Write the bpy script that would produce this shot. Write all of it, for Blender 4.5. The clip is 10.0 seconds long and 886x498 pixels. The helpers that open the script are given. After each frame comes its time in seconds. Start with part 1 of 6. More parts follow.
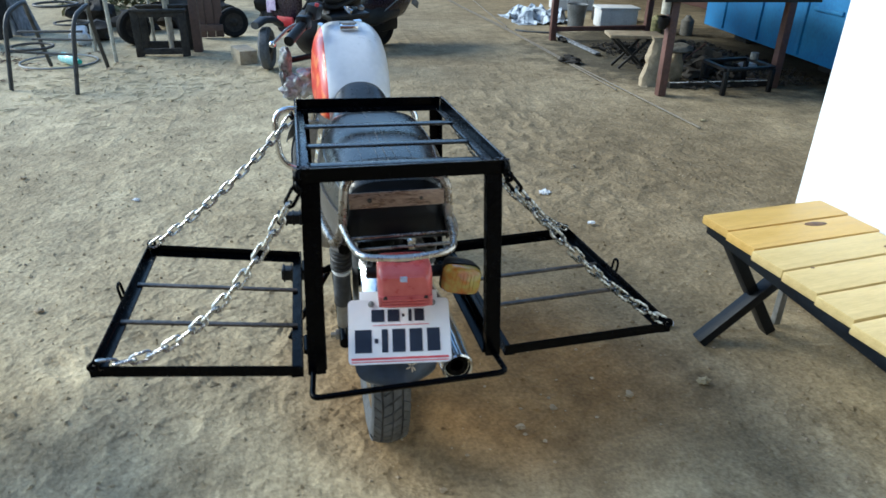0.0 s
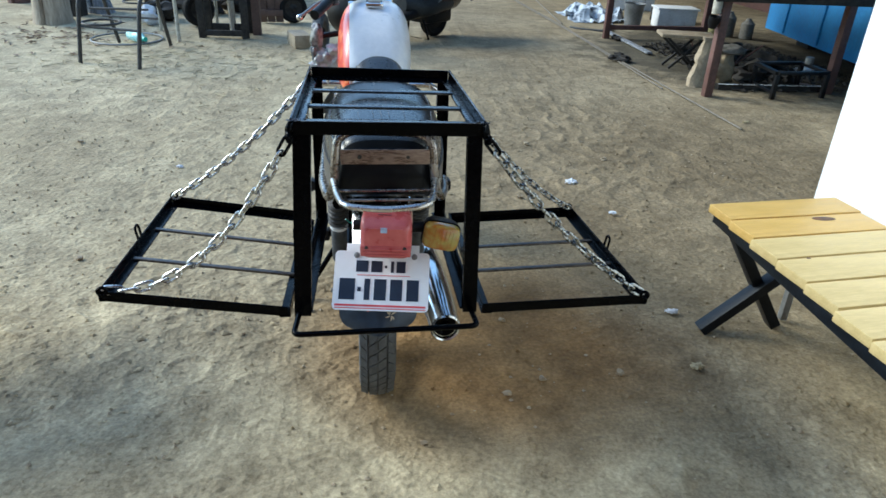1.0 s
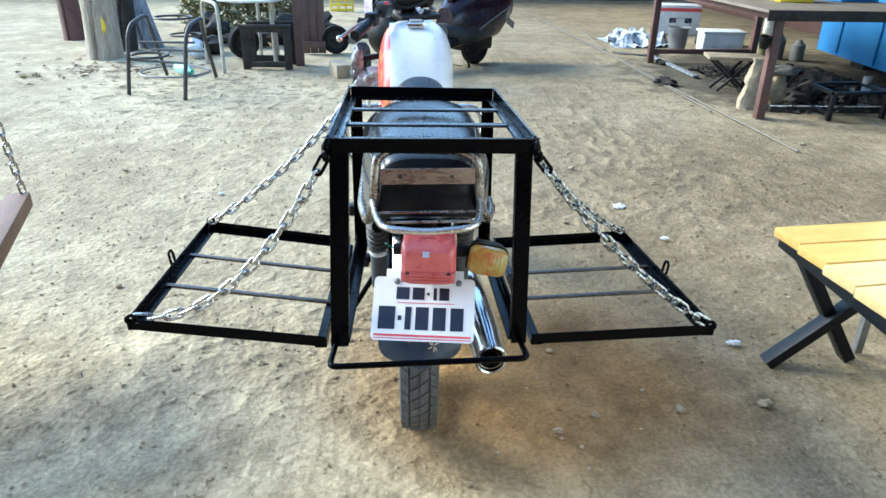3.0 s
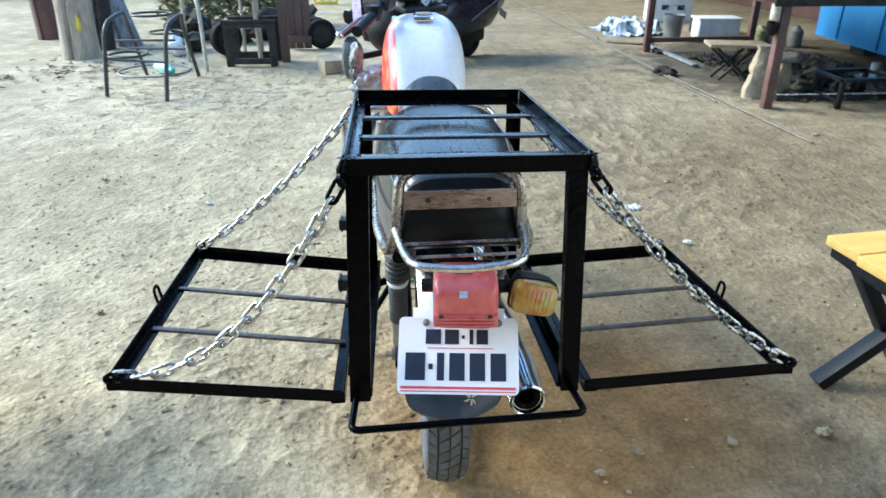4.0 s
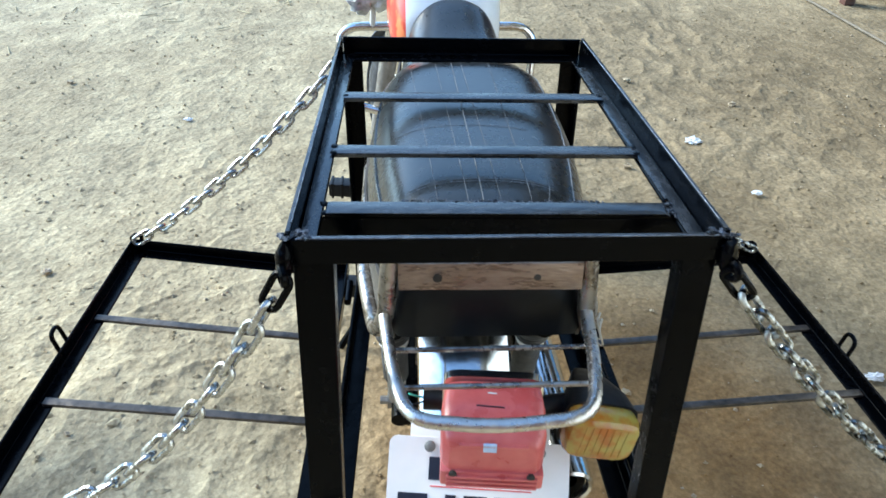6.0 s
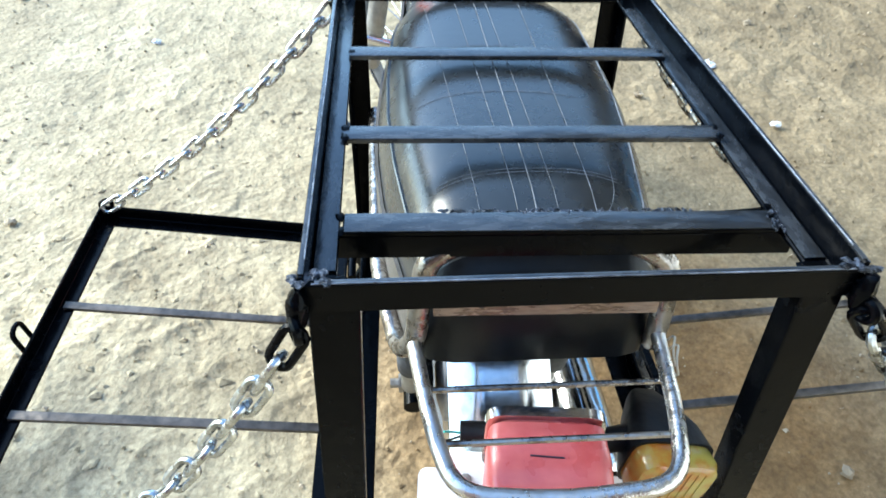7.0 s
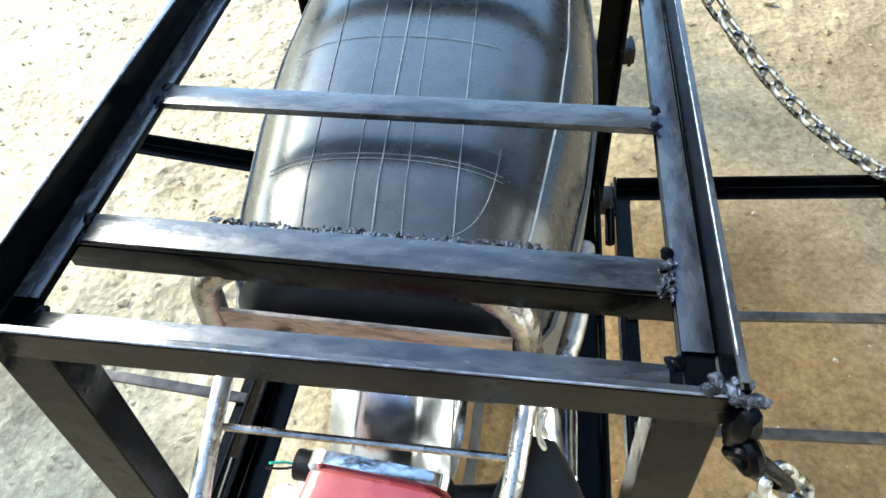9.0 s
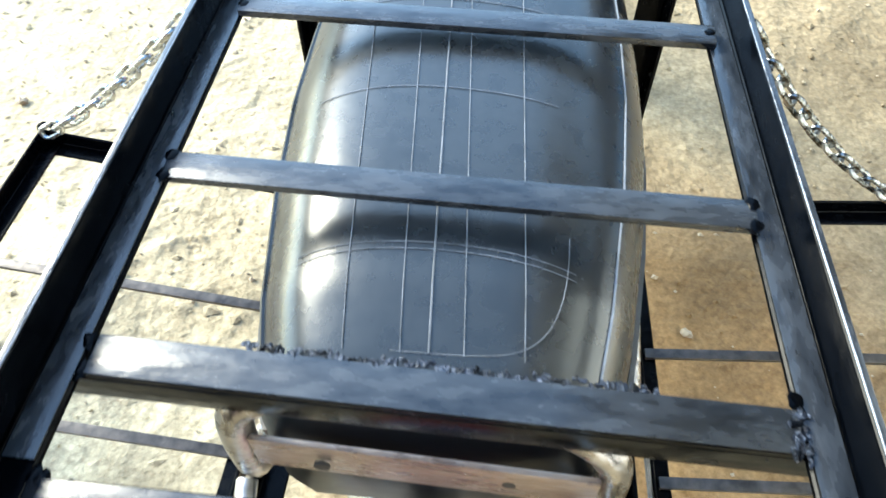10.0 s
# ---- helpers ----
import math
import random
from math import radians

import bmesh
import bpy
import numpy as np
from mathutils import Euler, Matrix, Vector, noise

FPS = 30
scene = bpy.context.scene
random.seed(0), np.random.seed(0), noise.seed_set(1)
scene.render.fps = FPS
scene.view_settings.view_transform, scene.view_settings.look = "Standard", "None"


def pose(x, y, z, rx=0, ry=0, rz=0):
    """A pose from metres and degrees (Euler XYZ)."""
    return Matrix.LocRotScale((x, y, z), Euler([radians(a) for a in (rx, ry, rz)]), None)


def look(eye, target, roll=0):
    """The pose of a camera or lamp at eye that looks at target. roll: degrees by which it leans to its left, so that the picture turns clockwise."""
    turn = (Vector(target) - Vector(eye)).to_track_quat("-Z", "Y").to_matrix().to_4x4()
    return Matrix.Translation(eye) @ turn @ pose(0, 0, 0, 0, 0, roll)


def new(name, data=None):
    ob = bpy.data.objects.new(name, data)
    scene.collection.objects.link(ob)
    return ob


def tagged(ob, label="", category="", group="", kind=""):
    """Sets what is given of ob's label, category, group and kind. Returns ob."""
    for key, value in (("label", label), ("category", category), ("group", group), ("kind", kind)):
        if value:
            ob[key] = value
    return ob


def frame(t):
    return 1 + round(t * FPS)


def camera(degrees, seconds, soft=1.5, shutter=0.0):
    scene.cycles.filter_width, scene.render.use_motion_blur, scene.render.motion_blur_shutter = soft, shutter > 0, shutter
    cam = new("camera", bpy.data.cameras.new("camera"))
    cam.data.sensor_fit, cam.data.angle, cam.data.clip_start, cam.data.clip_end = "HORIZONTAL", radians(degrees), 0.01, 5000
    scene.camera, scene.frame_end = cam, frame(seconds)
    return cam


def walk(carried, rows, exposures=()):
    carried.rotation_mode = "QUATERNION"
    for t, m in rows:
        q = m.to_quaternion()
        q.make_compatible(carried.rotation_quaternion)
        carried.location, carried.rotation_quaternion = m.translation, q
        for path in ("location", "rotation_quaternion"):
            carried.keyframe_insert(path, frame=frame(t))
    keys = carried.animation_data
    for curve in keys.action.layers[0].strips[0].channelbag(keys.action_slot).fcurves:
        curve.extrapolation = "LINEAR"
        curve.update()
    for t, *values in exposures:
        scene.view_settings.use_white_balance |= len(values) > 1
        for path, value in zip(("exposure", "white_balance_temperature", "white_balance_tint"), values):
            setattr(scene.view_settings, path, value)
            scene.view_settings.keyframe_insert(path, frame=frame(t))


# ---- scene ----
import collections

cam = camera(66.4, 10.0, 1.5, 0.3)
PATH = [
    (0, (-0.189, -1.246, 1.365), (0.189, 0.5, 0.467), 1.3),
    (0.5, (-0.071, -1.368, 1.339), (0.251, 0.388, 0.436), 4.0),
    (1, (-0.05, -1.391, 1.33), (0.174, 0.377, 0.422), 2.7),
    (1.5, (-0.054, -1.396, 1.329), (0.112, 0.39, 0.443), 2.2),
    (2, (-0.05, -1.373, 1.305), (0.078, 0.388, 0.365), 0.9),
    (2.5, (-0.038, -1.336, 1.298), (0.085, 0.465, 0.436), 0.4),
    (2.7, (-0.04, -1.329, 1.29), (0.065, 0.485, 0.455), 0.7),
    (3.8, (-0.11, -1.109, 1.245), (0.011, 0.705, 0.412), 1.5),
    (4, (-0.126, -1.056, 1.252), (0.016, 0.746, 0.397), 0.0),
    (4.5, (-0.138, -0.94, 1.243), (0.116, 0.799, 0.288), 0.7),
    (5, (-0.097, -0.727, 1.244), (0.091, 0.932, 0.144), 0.8),
    (5.5, (-0.072, -0.602, 1.269), (0.01, 1.026, 0.111), 0.7),
    (5.7, (-0.073, -0.567, 1.273), (-0.005, 1.057, 0.108), 0.7),
    (6.8, (-0.142, -0.353, 1.266), (0.01, 1.155, -0.039), 2.7),
    (7, (-0.136, -0.326, 1.258), (-0.005, 1.119, -0.118), 2.0),
    (7.5, (-0.057, -0.249, 1.227), (-0.018, 1.048, -0.295), 2.1),
    (8, (0.016, -0.201, 1.195), (-0.122, 0.966, -0.424), 0.0),
    (8.5, (0.07, -0.176, 1.206), (-0.161, 1.016, -0.383), -3.7),
    (9, (0.107, -0.149, 1.21), (-0.171, 1.05, -0.366), -6.7),
    (9.5, (0.085, -0.125, 1.205), (-0.203, 1.068, -0.375), -5.5),
    (10, (0.022, -0.044, 1.213), (-0.104, 1.082, -0.436), -1.0),
]
EXPOSURES = [(t, s + 0.13, k, 0) for t, s, k in ((0.0, 1.19, 6400), (1.0, 1.21, 6400), (1.5, 1.56, 6350), (2.5, 2.01, 6250), (4.5, 1.84, 6350), (5.5, 1.79, 6450), (7.2, 2.45, 6500), (8.5, 2.76, 6900), (10.0, 2.88, 7100))]
walk(cam, [(t, look(eye, target, roll)) for t, eye, target, roll in PATH], EXPOSURES)

# ---- light ----
world = bpy.data.worlds.new("world")
scene.world = world
world.use_nodes = True
wn = world.node_tree.nodes
sky = wn.new("ShaderNodeTexSky")
sky.sky_type = "NISHITA"
sky.sun_disc = False
sky.sun_elevation, sky.sun_rotation = radians(32), radians(-65)
sky.air_density, sky.dust_density, sky.ozone_density = 1.0, 0.45, 4.0
wn["Background"].inputs["Strength"].default_value = 0.165
world.node_tree.links.new(sky.outputs[0], wn["Background"].inputs["Color"])
sun = new("sun", bpy.data.lights.new("sun", "SUN"))
sun.data.energy, sun.data.angle, sun.data.color = 1.5, radians(28), (1.0, 0.975, 0.94)
sun.matrix_basis = look((-7.0, 3.2, 4.8), (0, 0, 0))


# ---- materials ----
def surf(name, a, b, scale=6.0, rough=0.6, rough_b=None, metal=0.0, bump=0.0, bump_scale=60.0, fine=40.0, stretch=(1, 1, 1), spec=0.5, low=0.35, high=0.7, coat=0.0, depth=0.01):
    """Two colours mixed by a coarse and a fine noise, with uneven gloss and fine relief."""
    m = bpy.data.materials.new(name)
    m.use_nodes = True
    n, l = m.node_tree.nodes, m.node_tree.links
    p = n["Principled BSDF"]
    p.inputs["Metallic"].default_value = metal
    p.inputs["Specular IOR Level"].default_value = spec
    p.inputs["Coat Weight"].default_value = coat
    co = n.new("ShaderNodeTexCoord")
    mp = n.new("ShaderNodeMapping")
    mp.inputs["Scale"].default_value = stretch
    l.new(co.outputs["Object"], mp.inputs[0])
    t1 = n.new("ShaderNodeTexNoise")
    t1.inputs["Scale"].default_value, t1.inputs["Detail"].default_value = scale, 6
    t2 = n.new("ShaderNodeTexNoise")
    t2.inputs["Scale"].default_value, t2.inputs["Detail"].default_value = fine, 4
    add = n.new("ShaderNodeMath")
    add.operation = "MULTIPLY_ADD"
    add.inputs[1].default_value = 0.45
    half = n.new("ShaderNodeMath")
    half.operation = "MULTIPLY"
    half.inputs[1].default_value = 0.55
    for t in (t1, t2):
        l.new(mp.outputs[0], t.inputs["Vector"])
    l.new(t1.outputs["Fac"], half.inputs[0])
    l.new(t2.outputs["Fac"], add.inputs[0])
    l.new(half.outputs[0], add.inputs[2])
    r = n.new("ShaderNodeValToRGB")
    r.color_ramp.elements[0].position, r.color_ramp.elements[1].position = low, high
    r.color_ramp.elements[0].color, r.color_ramp.elements[1].color = (*a, 1), (*b, 1)
    l.new(add.outputs[0], r.inputs[0])
    l.new(r.outputs[0], p.inputs["Base Color"])
    q = n.new("ShaderNodeMapRange")
    q.inputs["From Min"].default_value, q.inputs["From Max"].default_value = low, high
    q.inputs["To Min"].default_value, q.inputs["To Max"].default_value = rough, rough if rough_b is None else rough_b
    l.new(add.outputs[0], q.inputs["Value"])
    l.new(q.outputs[0], p.inputs["Roughness"])
    if bump:
        t3 = n.new("ShaderNodeTexNoise")
        t3.inputs["Scale"].default_value, t3.inputs["Detail"].default_value = bump_scale, 5
        l.new(mp.outputs[0], t3.inputs["Vector"])
        bp = n.new("ShaderNodeBump")
        bp.inputs["Strength"].default_value, bp.inputs["Distance"].default_value = bump, depth
        l.new(t3.outputs["Fac"], bp.inputs["Height"])
        l.new(bp.outputs[0], p.inputs["Normal"])
    return m


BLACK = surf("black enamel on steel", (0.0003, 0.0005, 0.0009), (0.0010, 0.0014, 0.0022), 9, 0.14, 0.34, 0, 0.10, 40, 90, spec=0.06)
WELD = surf("bare weld metal", (0.006, 0.007, 0.009), (0.095, 0.112, 0.15), 60, 0.22, 0.5, 0.7, 0.9, 200, 160, low=0.42, high=0.66)
WORN = surf("worn bright steel edge", (0.012, 0.013, 0.016), (0.24, 0.26, 0.30), 16, 0.3, 0.45, 0.6, 0.3, 120, 90, low=0.34, high=0.62)
# Scratched steel; also the paler copy of BLACK for sky-lit tops.
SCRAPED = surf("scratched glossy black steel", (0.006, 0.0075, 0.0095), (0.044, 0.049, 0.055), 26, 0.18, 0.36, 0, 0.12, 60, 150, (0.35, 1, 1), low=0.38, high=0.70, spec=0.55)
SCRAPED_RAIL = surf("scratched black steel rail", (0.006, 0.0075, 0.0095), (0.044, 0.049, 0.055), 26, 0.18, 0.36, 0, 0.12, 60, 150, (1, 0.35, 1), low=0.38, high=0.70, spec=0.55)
ZINC = surf("zinc plated chain", (0.24, 0.245, 0.24), (0.68, 0.69, 0.675), 55, 0.16, 0.36, 0.95, 0.2, 90, 80)
# Darker copy of ZINC: the right-hand chains carry their shade in the colour.
ZINC_SHADED = surf("zinc chain darkened for the shaded side", (0.06, 0.062, 0.058), (0.52, 0.53, 0.515), 70, 0.16, 0.4, 0.95, 0.2, 90, 80, low=0.4, high=0.62)
CHROME = surf("worn chrome", (0.6, 0.59, 0.57), (0.82, 0.82, 0.82), 14, 0.08, 0.22, 1.0, 0.05, 60, 70)
DULL_CHROME = surf("dull pitted chrome", (0.09, 0.065, 0.05), (0.37, 0.345, 0.315), 22, 0.12, 0.34, 0.95, 0.2, 90, 110, low=0.34, high=0.56)
TUBE_CHROME = surf("scuffed chrome tube", (0.46, 0.435, 0.405), (0.70, 0.685, 0.66), 20, 0.2, 0.42, 0.95, 0.15, 80, 90)
SHEET_CHROME = surf("hazy chrome sheet", (0.56, 0.57, 0.58), (0.78, 0.79, 0.80), 10, 0.14, 0.32, 1.0, 0.04, 40, 70)
PIPING = surf("worn grey seat piping", (0.12, 0.125, 0.13), (0.36, 0.37, 0.38), 30, 0.4, 0.55)
ALLOY = surf("dusty cast alloy", (0.22, 0.21, 0.20), (0.45, 0.44, 0.42), 12, 0.4, 0.65, 0.7, 0.3, 60, 60)
BLACK_TYRE = surf("black tyre rubber", (0.006, 0.006, 0.006), (0.020, 0.019, 0.018), 10, 0.7, 0.9, 0, 0.3, 80, 50, spec=0.2)
RUBBER = surf("dusty tyre rubber", (0.04, 0.042, 0.044), (0.13, 0.135, 0.14), 10, 0.7, 0.9, 0, 0.3, 80, 50)
PLASTIC = surf("black plastic", (0.003, 0.003, 0.0035), (0.010, 0.010, 0.011), 12, 0.34, 0.55, 0, 0.1, 90, 60, spec=0.22)
FENDER = surf("blue black painted mudguard", (0.009, 0.020, 0.040), (0.026, 0.050, 0.088), 10, 0.25, 0.45, 0, 0.1, 60, 60)
VINYL = surf("black seat vinyl", (0.011, 0.0125, 0.0135), (0.023, 0.0255, 0.0275), 7, 0.25, 0.32, 0, 0.02, 90, 80, spec=0.70)
VINYL.node_tree.nodes["Principled BSDF"].inputs["Specular Tint"].default_value = (1.0, 0.985, 0.93, 1)
# Darker copy of the seat vinyl; the rear face's shade is in its colour.
VINYL_SHADED = surf("black seat vinyl, darkened for rear shade", (0.002, 0.003, 0.0045), (0.006, 0.0075, 0.010), 7, 0.3, 0.4, 0, 0.02, 90, 80, spec=0.2)
VINYL_SIDE = surf("dusty seat side vinyl", (0.05, 0.045, 0.038), (0.12, 0.105, 0.085), 9, 0.5, 0.65, 0, 0.15, 200, 60)
THREAD = surf("pale stitching thread", (0.06, 0.065, 0.07), (0.19, 0.20, 0.22), 60, 0.5, 0.7)
RED_LENS = surf("faded red lens", (0.44, 0.065, 0.065), (0.60, 0.15, 0.14), 9, 0.22, 0.42, 0, 0.08, 60, 50, coat=0.2)
AMBER = surf("amber lens", (0.34, 0.095, 0.008), (0.33, 0.26, 0.055), 20, 0.12, 0.25, 0, 0.1, 60, 50, coat=0.4, low=0.42, high=0.56)
PLATE = surf("white plate enamel", (0.84, 0.85, 0.85), (0.92, 0.92, 0.92), 9, 0.3, 0.45)
INK = surf("dark blue black plate paint", (0.008, 0.014, 0.03), (0.015, 0.024, 0.045), 20, 0.4)
RED_LINE = surf("red plate paint", (0.6, 0.05, 0.06), (0.75, 0.12, 0.12), 20, 0.4)
STICKER = surf("pale blue sticker", (0.28, 0.42, 0.68), (0.5, 0.64, 0.82), 80, 0.4)
CREAM_DECAL = surf("cream decal", (0.55, 0.45, 0.32), (0.75, 0.68, 0.55), 60, 0.4)
TRAY_BAR = surf("bare brown steel bar", (0.03, 0.024, 0.019), (0.14, 0.115, 0.095), 14, 0.3, 0.5, 0.4, 0.15, 60, 80)
ORANGE_DECAL = surf("orange red decal", (0.6, 0.08, 0.04), (0.7, 0.2, 0.1), 60, 0.4)
RUSTY = surf("worn bronze coloured strip", (0.15, 0.095, 0.068), (0.37, 0.28, 0.215), 16, 0.22, 0.42, 0.5, 0.2, 80, 60, (1, 4, 4))
PINE = surf("varnished yellow pine", (0.50, 0.37, 0.155), (0.68, 0.53, 0.25), 5, 0.35, 0.55, 0, 0.15, 60, 28, (1.0, 9, 9))
PINE_WARM = surf("varnished orange pine", (0.52, 0.32, 0.085), (0.69, 0.455, 0.15), 5, 0.32, 0.5, 0, 0.15, 60, 28, (1.0, 9, 9))
KNOT = surf("dark wood knot", (0.06, 0.03, 0.02), (0.22, 0.11, 0.05), 60, 0.5, 0.6)
SWING_WOOD = surf("brown plank", (0.13, 0.062, 0.030), (0.25, 0.135, 0.07), 6, 0.5, 0.65, 0, 0.3, 60, 30, (6, 1, 6))
LOG = surf("weathered pale log", (0.22, 0.17, 0.115), (0.47, 0.39, 0.29), 4, 0.8, 0.9, 0, 0.6, 24, 14, (5, 5, 0.6), low=0.36, high=0.62)
SACK = surf("dusty grey sacking", (0.09, 0.082, 0.068), (0.19, 0.175, 0.15), 8, 0.8, 0.9, 0, 0.5, 60, 40)
DUSTY_PIPE = surf("earth dusted pipe", (0.13, 0.11, 0.082), (0.25, 0.215, 0.165), 14, 0.7, 0.9, 0, 0.2, 60, 60)
DRY_LEAF = surf("dry brown leaves", (0.10, 0.06, 0.035), (0.34, 0.25, 0.16), 20, 0.8, 0.9)
CLEAR_WRAP = surf("cloudy plastic wrapping", (0.26, 0.275, 0.27), (0.58, 0.60, 0.59), 15, 0.3, 0.5, 0, 0.3, 40, 60, low=0.4, high=0.6, spec=0.35)
WRAP_GREY = surf("grey crumpled plastic film", (0.10, 0.105, 0.10), (0.36, 0.37, 0.36), 15, 0.25, 0.45, 0, 0.3, 40, 60, low=0.4, high=0.6)
GREY_PLASTIC = surf("dusty slate plastic panel", (0.012, 0.014, 0.016), (0.036, 0.040, 0.043), 7, 0.4, 0.55, 0, 0.1, 40, 40, spec=0.3)
GREY_LOG = surf("grey log", (0.10, 0.105, 0.11), (0.36, 0.37, 0.38), 5, 0.8, 0.9, 0, 0.6, 24, 14, (4, 4, 0.6), low=0.38, high=0.64)
DARK_WOOD = surf("dark old timber", (0.014, 0.0125, 0.011), (0.062, 0.054, 0.045), 8, 0.7, 0.85, 0, 0.5, 40, 30, spec=0.25)
BROWN_PAINT = surf("brown primed steel", (0.075, 0.034, 0.026), (0.17, 0.082, 0.064), 7, 0.5, 0.75, 0, 0.3, 60, 40)
BENCH_STEEL = surf("blue black bench steel", (0.003, 0.005, 0.008), (0.010, 0.014, 0.019), 10, 0.34, 0.5, 0, 0.08, 60, 60, spec=0.2)
DOOR_WOOD = surf("old brown door paint", (0.075, 0.045, 0.036), (0.15, 0.09, 0.072), 7, 0.55, 0.75, 0, 0.3, 60, 40)
SPRING = surf("dusty dark spring steel", (0.022, 0.022, 0.022), (0.075, 0.072, 0.068), 20, 0.45, 0.7, 0.2, 0.2, 80, 60)
CREAM_TUBE = surf("chipped cream enamel tube", (0.30, 0.27, 0.20), (0.58, 0.54, 0.45), 14, 0.45, 0.65, 0, 0.2, 60, 40)
WHITE_WALL = surf("whitewashed plaster", (0.78, 0.80, 0.81), (0.86, 0.88, 0.89), 3, 0.7, 0.85, 0, 0.15, 40, 30)
BLUE = surf("blue painted sheet", (0.02, 0.15, 0.38), (0.045, 0.27, 0.56), 3, 0.4, 0.6, 0, 0.2, 20, 30)
YELLOW = surf("yellow paint", (0.65, 0.45, 0.02), (0.8, 0.6, 0.05), 8, 0.4, 0.5)
WHITE_BOX = surf("white carton", (0.55, 0.55, 0.54), (0.75, 0.75, 0.74), 9, 0.7, 0.8)
GREY_METAL = surf("grey sheet metal", (0.16, 0.165, 0.16), (0.34, 0.34, 0.33), 9, 0.45, 0.7, 0.4, 0.2, 60, 50)
PALE_STICK = surf("peeled pale stick", (0.36, 0.32, 0.25), (0.56, 0.52, 0.43), 12, 0.7, 0.85, 0, 0.3, 60, 30, (4, 4, 1))
TARP = surf("pale blue tarpaulin", (0.05, 0.075, 0.11), (0.52, 0.58, 0.63), 7, 0.45, 0.6, 0, 0.2, 30, 16, low=0.42, high=0.52)
STONE = surf("dusty stone", (0.31, 0.24, 0.155), (0.48, 0.39, 0.27), 14, 0.8, 0.95, 0, 0.6, 50, 50)
SLAB = surf("yellowish rough stone slab", (0.22, 0.165, 0.10), (0.42, 0.335, 0.225), 9, 0.8, 0.95, 0, 0.7, 30, 40)
MAROON = surf("dark purple maroon scooter paint", (0.010, 0.0045, 0.010), (0.021, 0.009, 0.018), 6, 0.2, 0.34, 0, 0.05, 60, 60, spec=0.4)
RED_PAINT = surf("red paint", (0.40, 0.02, 0.03), (0.55, 0.05, 0.05), 8, 0.3, 0.45)
LILAC = surf("pink lilac decal", (0.34, 0.24, 0.42), (0.62, 0.55, 0.68), 20, 0.4)
BOTTLE = surf("pale turquoise plastic", (0.25, 0.62, 0.62), (0.5, 0.8, 0.8), 20, 0.2, 0.35)
WORKTOP = surf("dirty brown board", (0.13, 0.10, 0.072), (0.27, 0.22, 0.165), 6, 0.6, 0.8, 0, 0.3, 60, 40)
TEAL = surf("green bottle cap", (0.01, 0.35, 0.28), (0.02, 0.45, 0.36), 30, 0.35)
PAPER = surf("crumpled white litter", (0.55, 0.57, 0.60), (0.82, 0.83, 0.84), 60, 0.7, 0.8)
STRAW = surf("dry straw", (0.30, 0.24, 0.13), (0.52, 0.44, 0.28), 30, 0.8, 0.9)
LEAF = surf("dusty yellow green leaves", (0.13, 0.125, 0.05), (0.36, 0.315, 0.145), 20, 0.6, 0.8)
TIN = surf("corrugated tin sheet", (0.28, 0.28, 0.28), (0.45, 0.45, 0.45), 4, 0.4, 0.6, 0.7, 0.1, 20, 20)


def tank_paint():
    """Silver white paint with a red and orange stripe along each flank."""
    m = surf("silver white tank paint", (0.60, 0.63, 0.66), (0.74, 0.76, 0.79), 5, 0.25, 0.4, 0, 0.05, 40, 50, coat=0.3)
    n, l = m.node_tree.nodes, m.node_tree.links
    p = n["Principled BSDF"]
    base = p.inputs["Base Color"].links[0].from_socket
    co = n.new("ShaderNodeTexCoord")
    sx = n.new("ShaderNodeSeparateXYZ")
    l.new(co.outputs["Object"], sx.inputs[0])
    side = n.new("ShaderNodeMath")
    side.operation = "MULTIPLY_ADD"
    side.inputs[1].default_value, side.inputs[2].default_value = -1.0, -0.084
    l.new(sx.outputs["X"], side.inputs[0])
    edge = n.new("ShaderNodeMath")
    edge.operation = "GREATER_THAN"
    edge.inputs[1].default_value = 0.0
    l.new(side.outputs[0], edge.inputs[0])
    spots = n.new("ShaderNodeTexNoise")
    spots.inputs["Scale"].default_value = 26
    l.new(co.outputs["Object"], spots.inputs["Vector"])
    ramp = n.new("ShaderNodeValToRGB")
    ramp.color_ramp.elements[0].position, ramp.color_ramp.elements[1].position = 0.5, 0.62
    ramp.color_ramp.elements[0].color, ramp.color_ramp.elements[1].color = (0.62, 0.035, 0.02, 1), (0.8, 0.22, 0.08, 1)
    l.new(spots.outputs["Fac"], ramp.inputs[0])
    mix = n.new("ShaderNodeMix")
    mix.data_type = "RGBA"
    l.new(edge.outputs[0], mix.inputs["Factor"])
    l.new(base, mix.inputs["A"])
    l.new(ramp.outputs[0], mix.inputs["B"])
    l.new(mix.outputs["Result"], p.inputs["Base Color"])
    return m


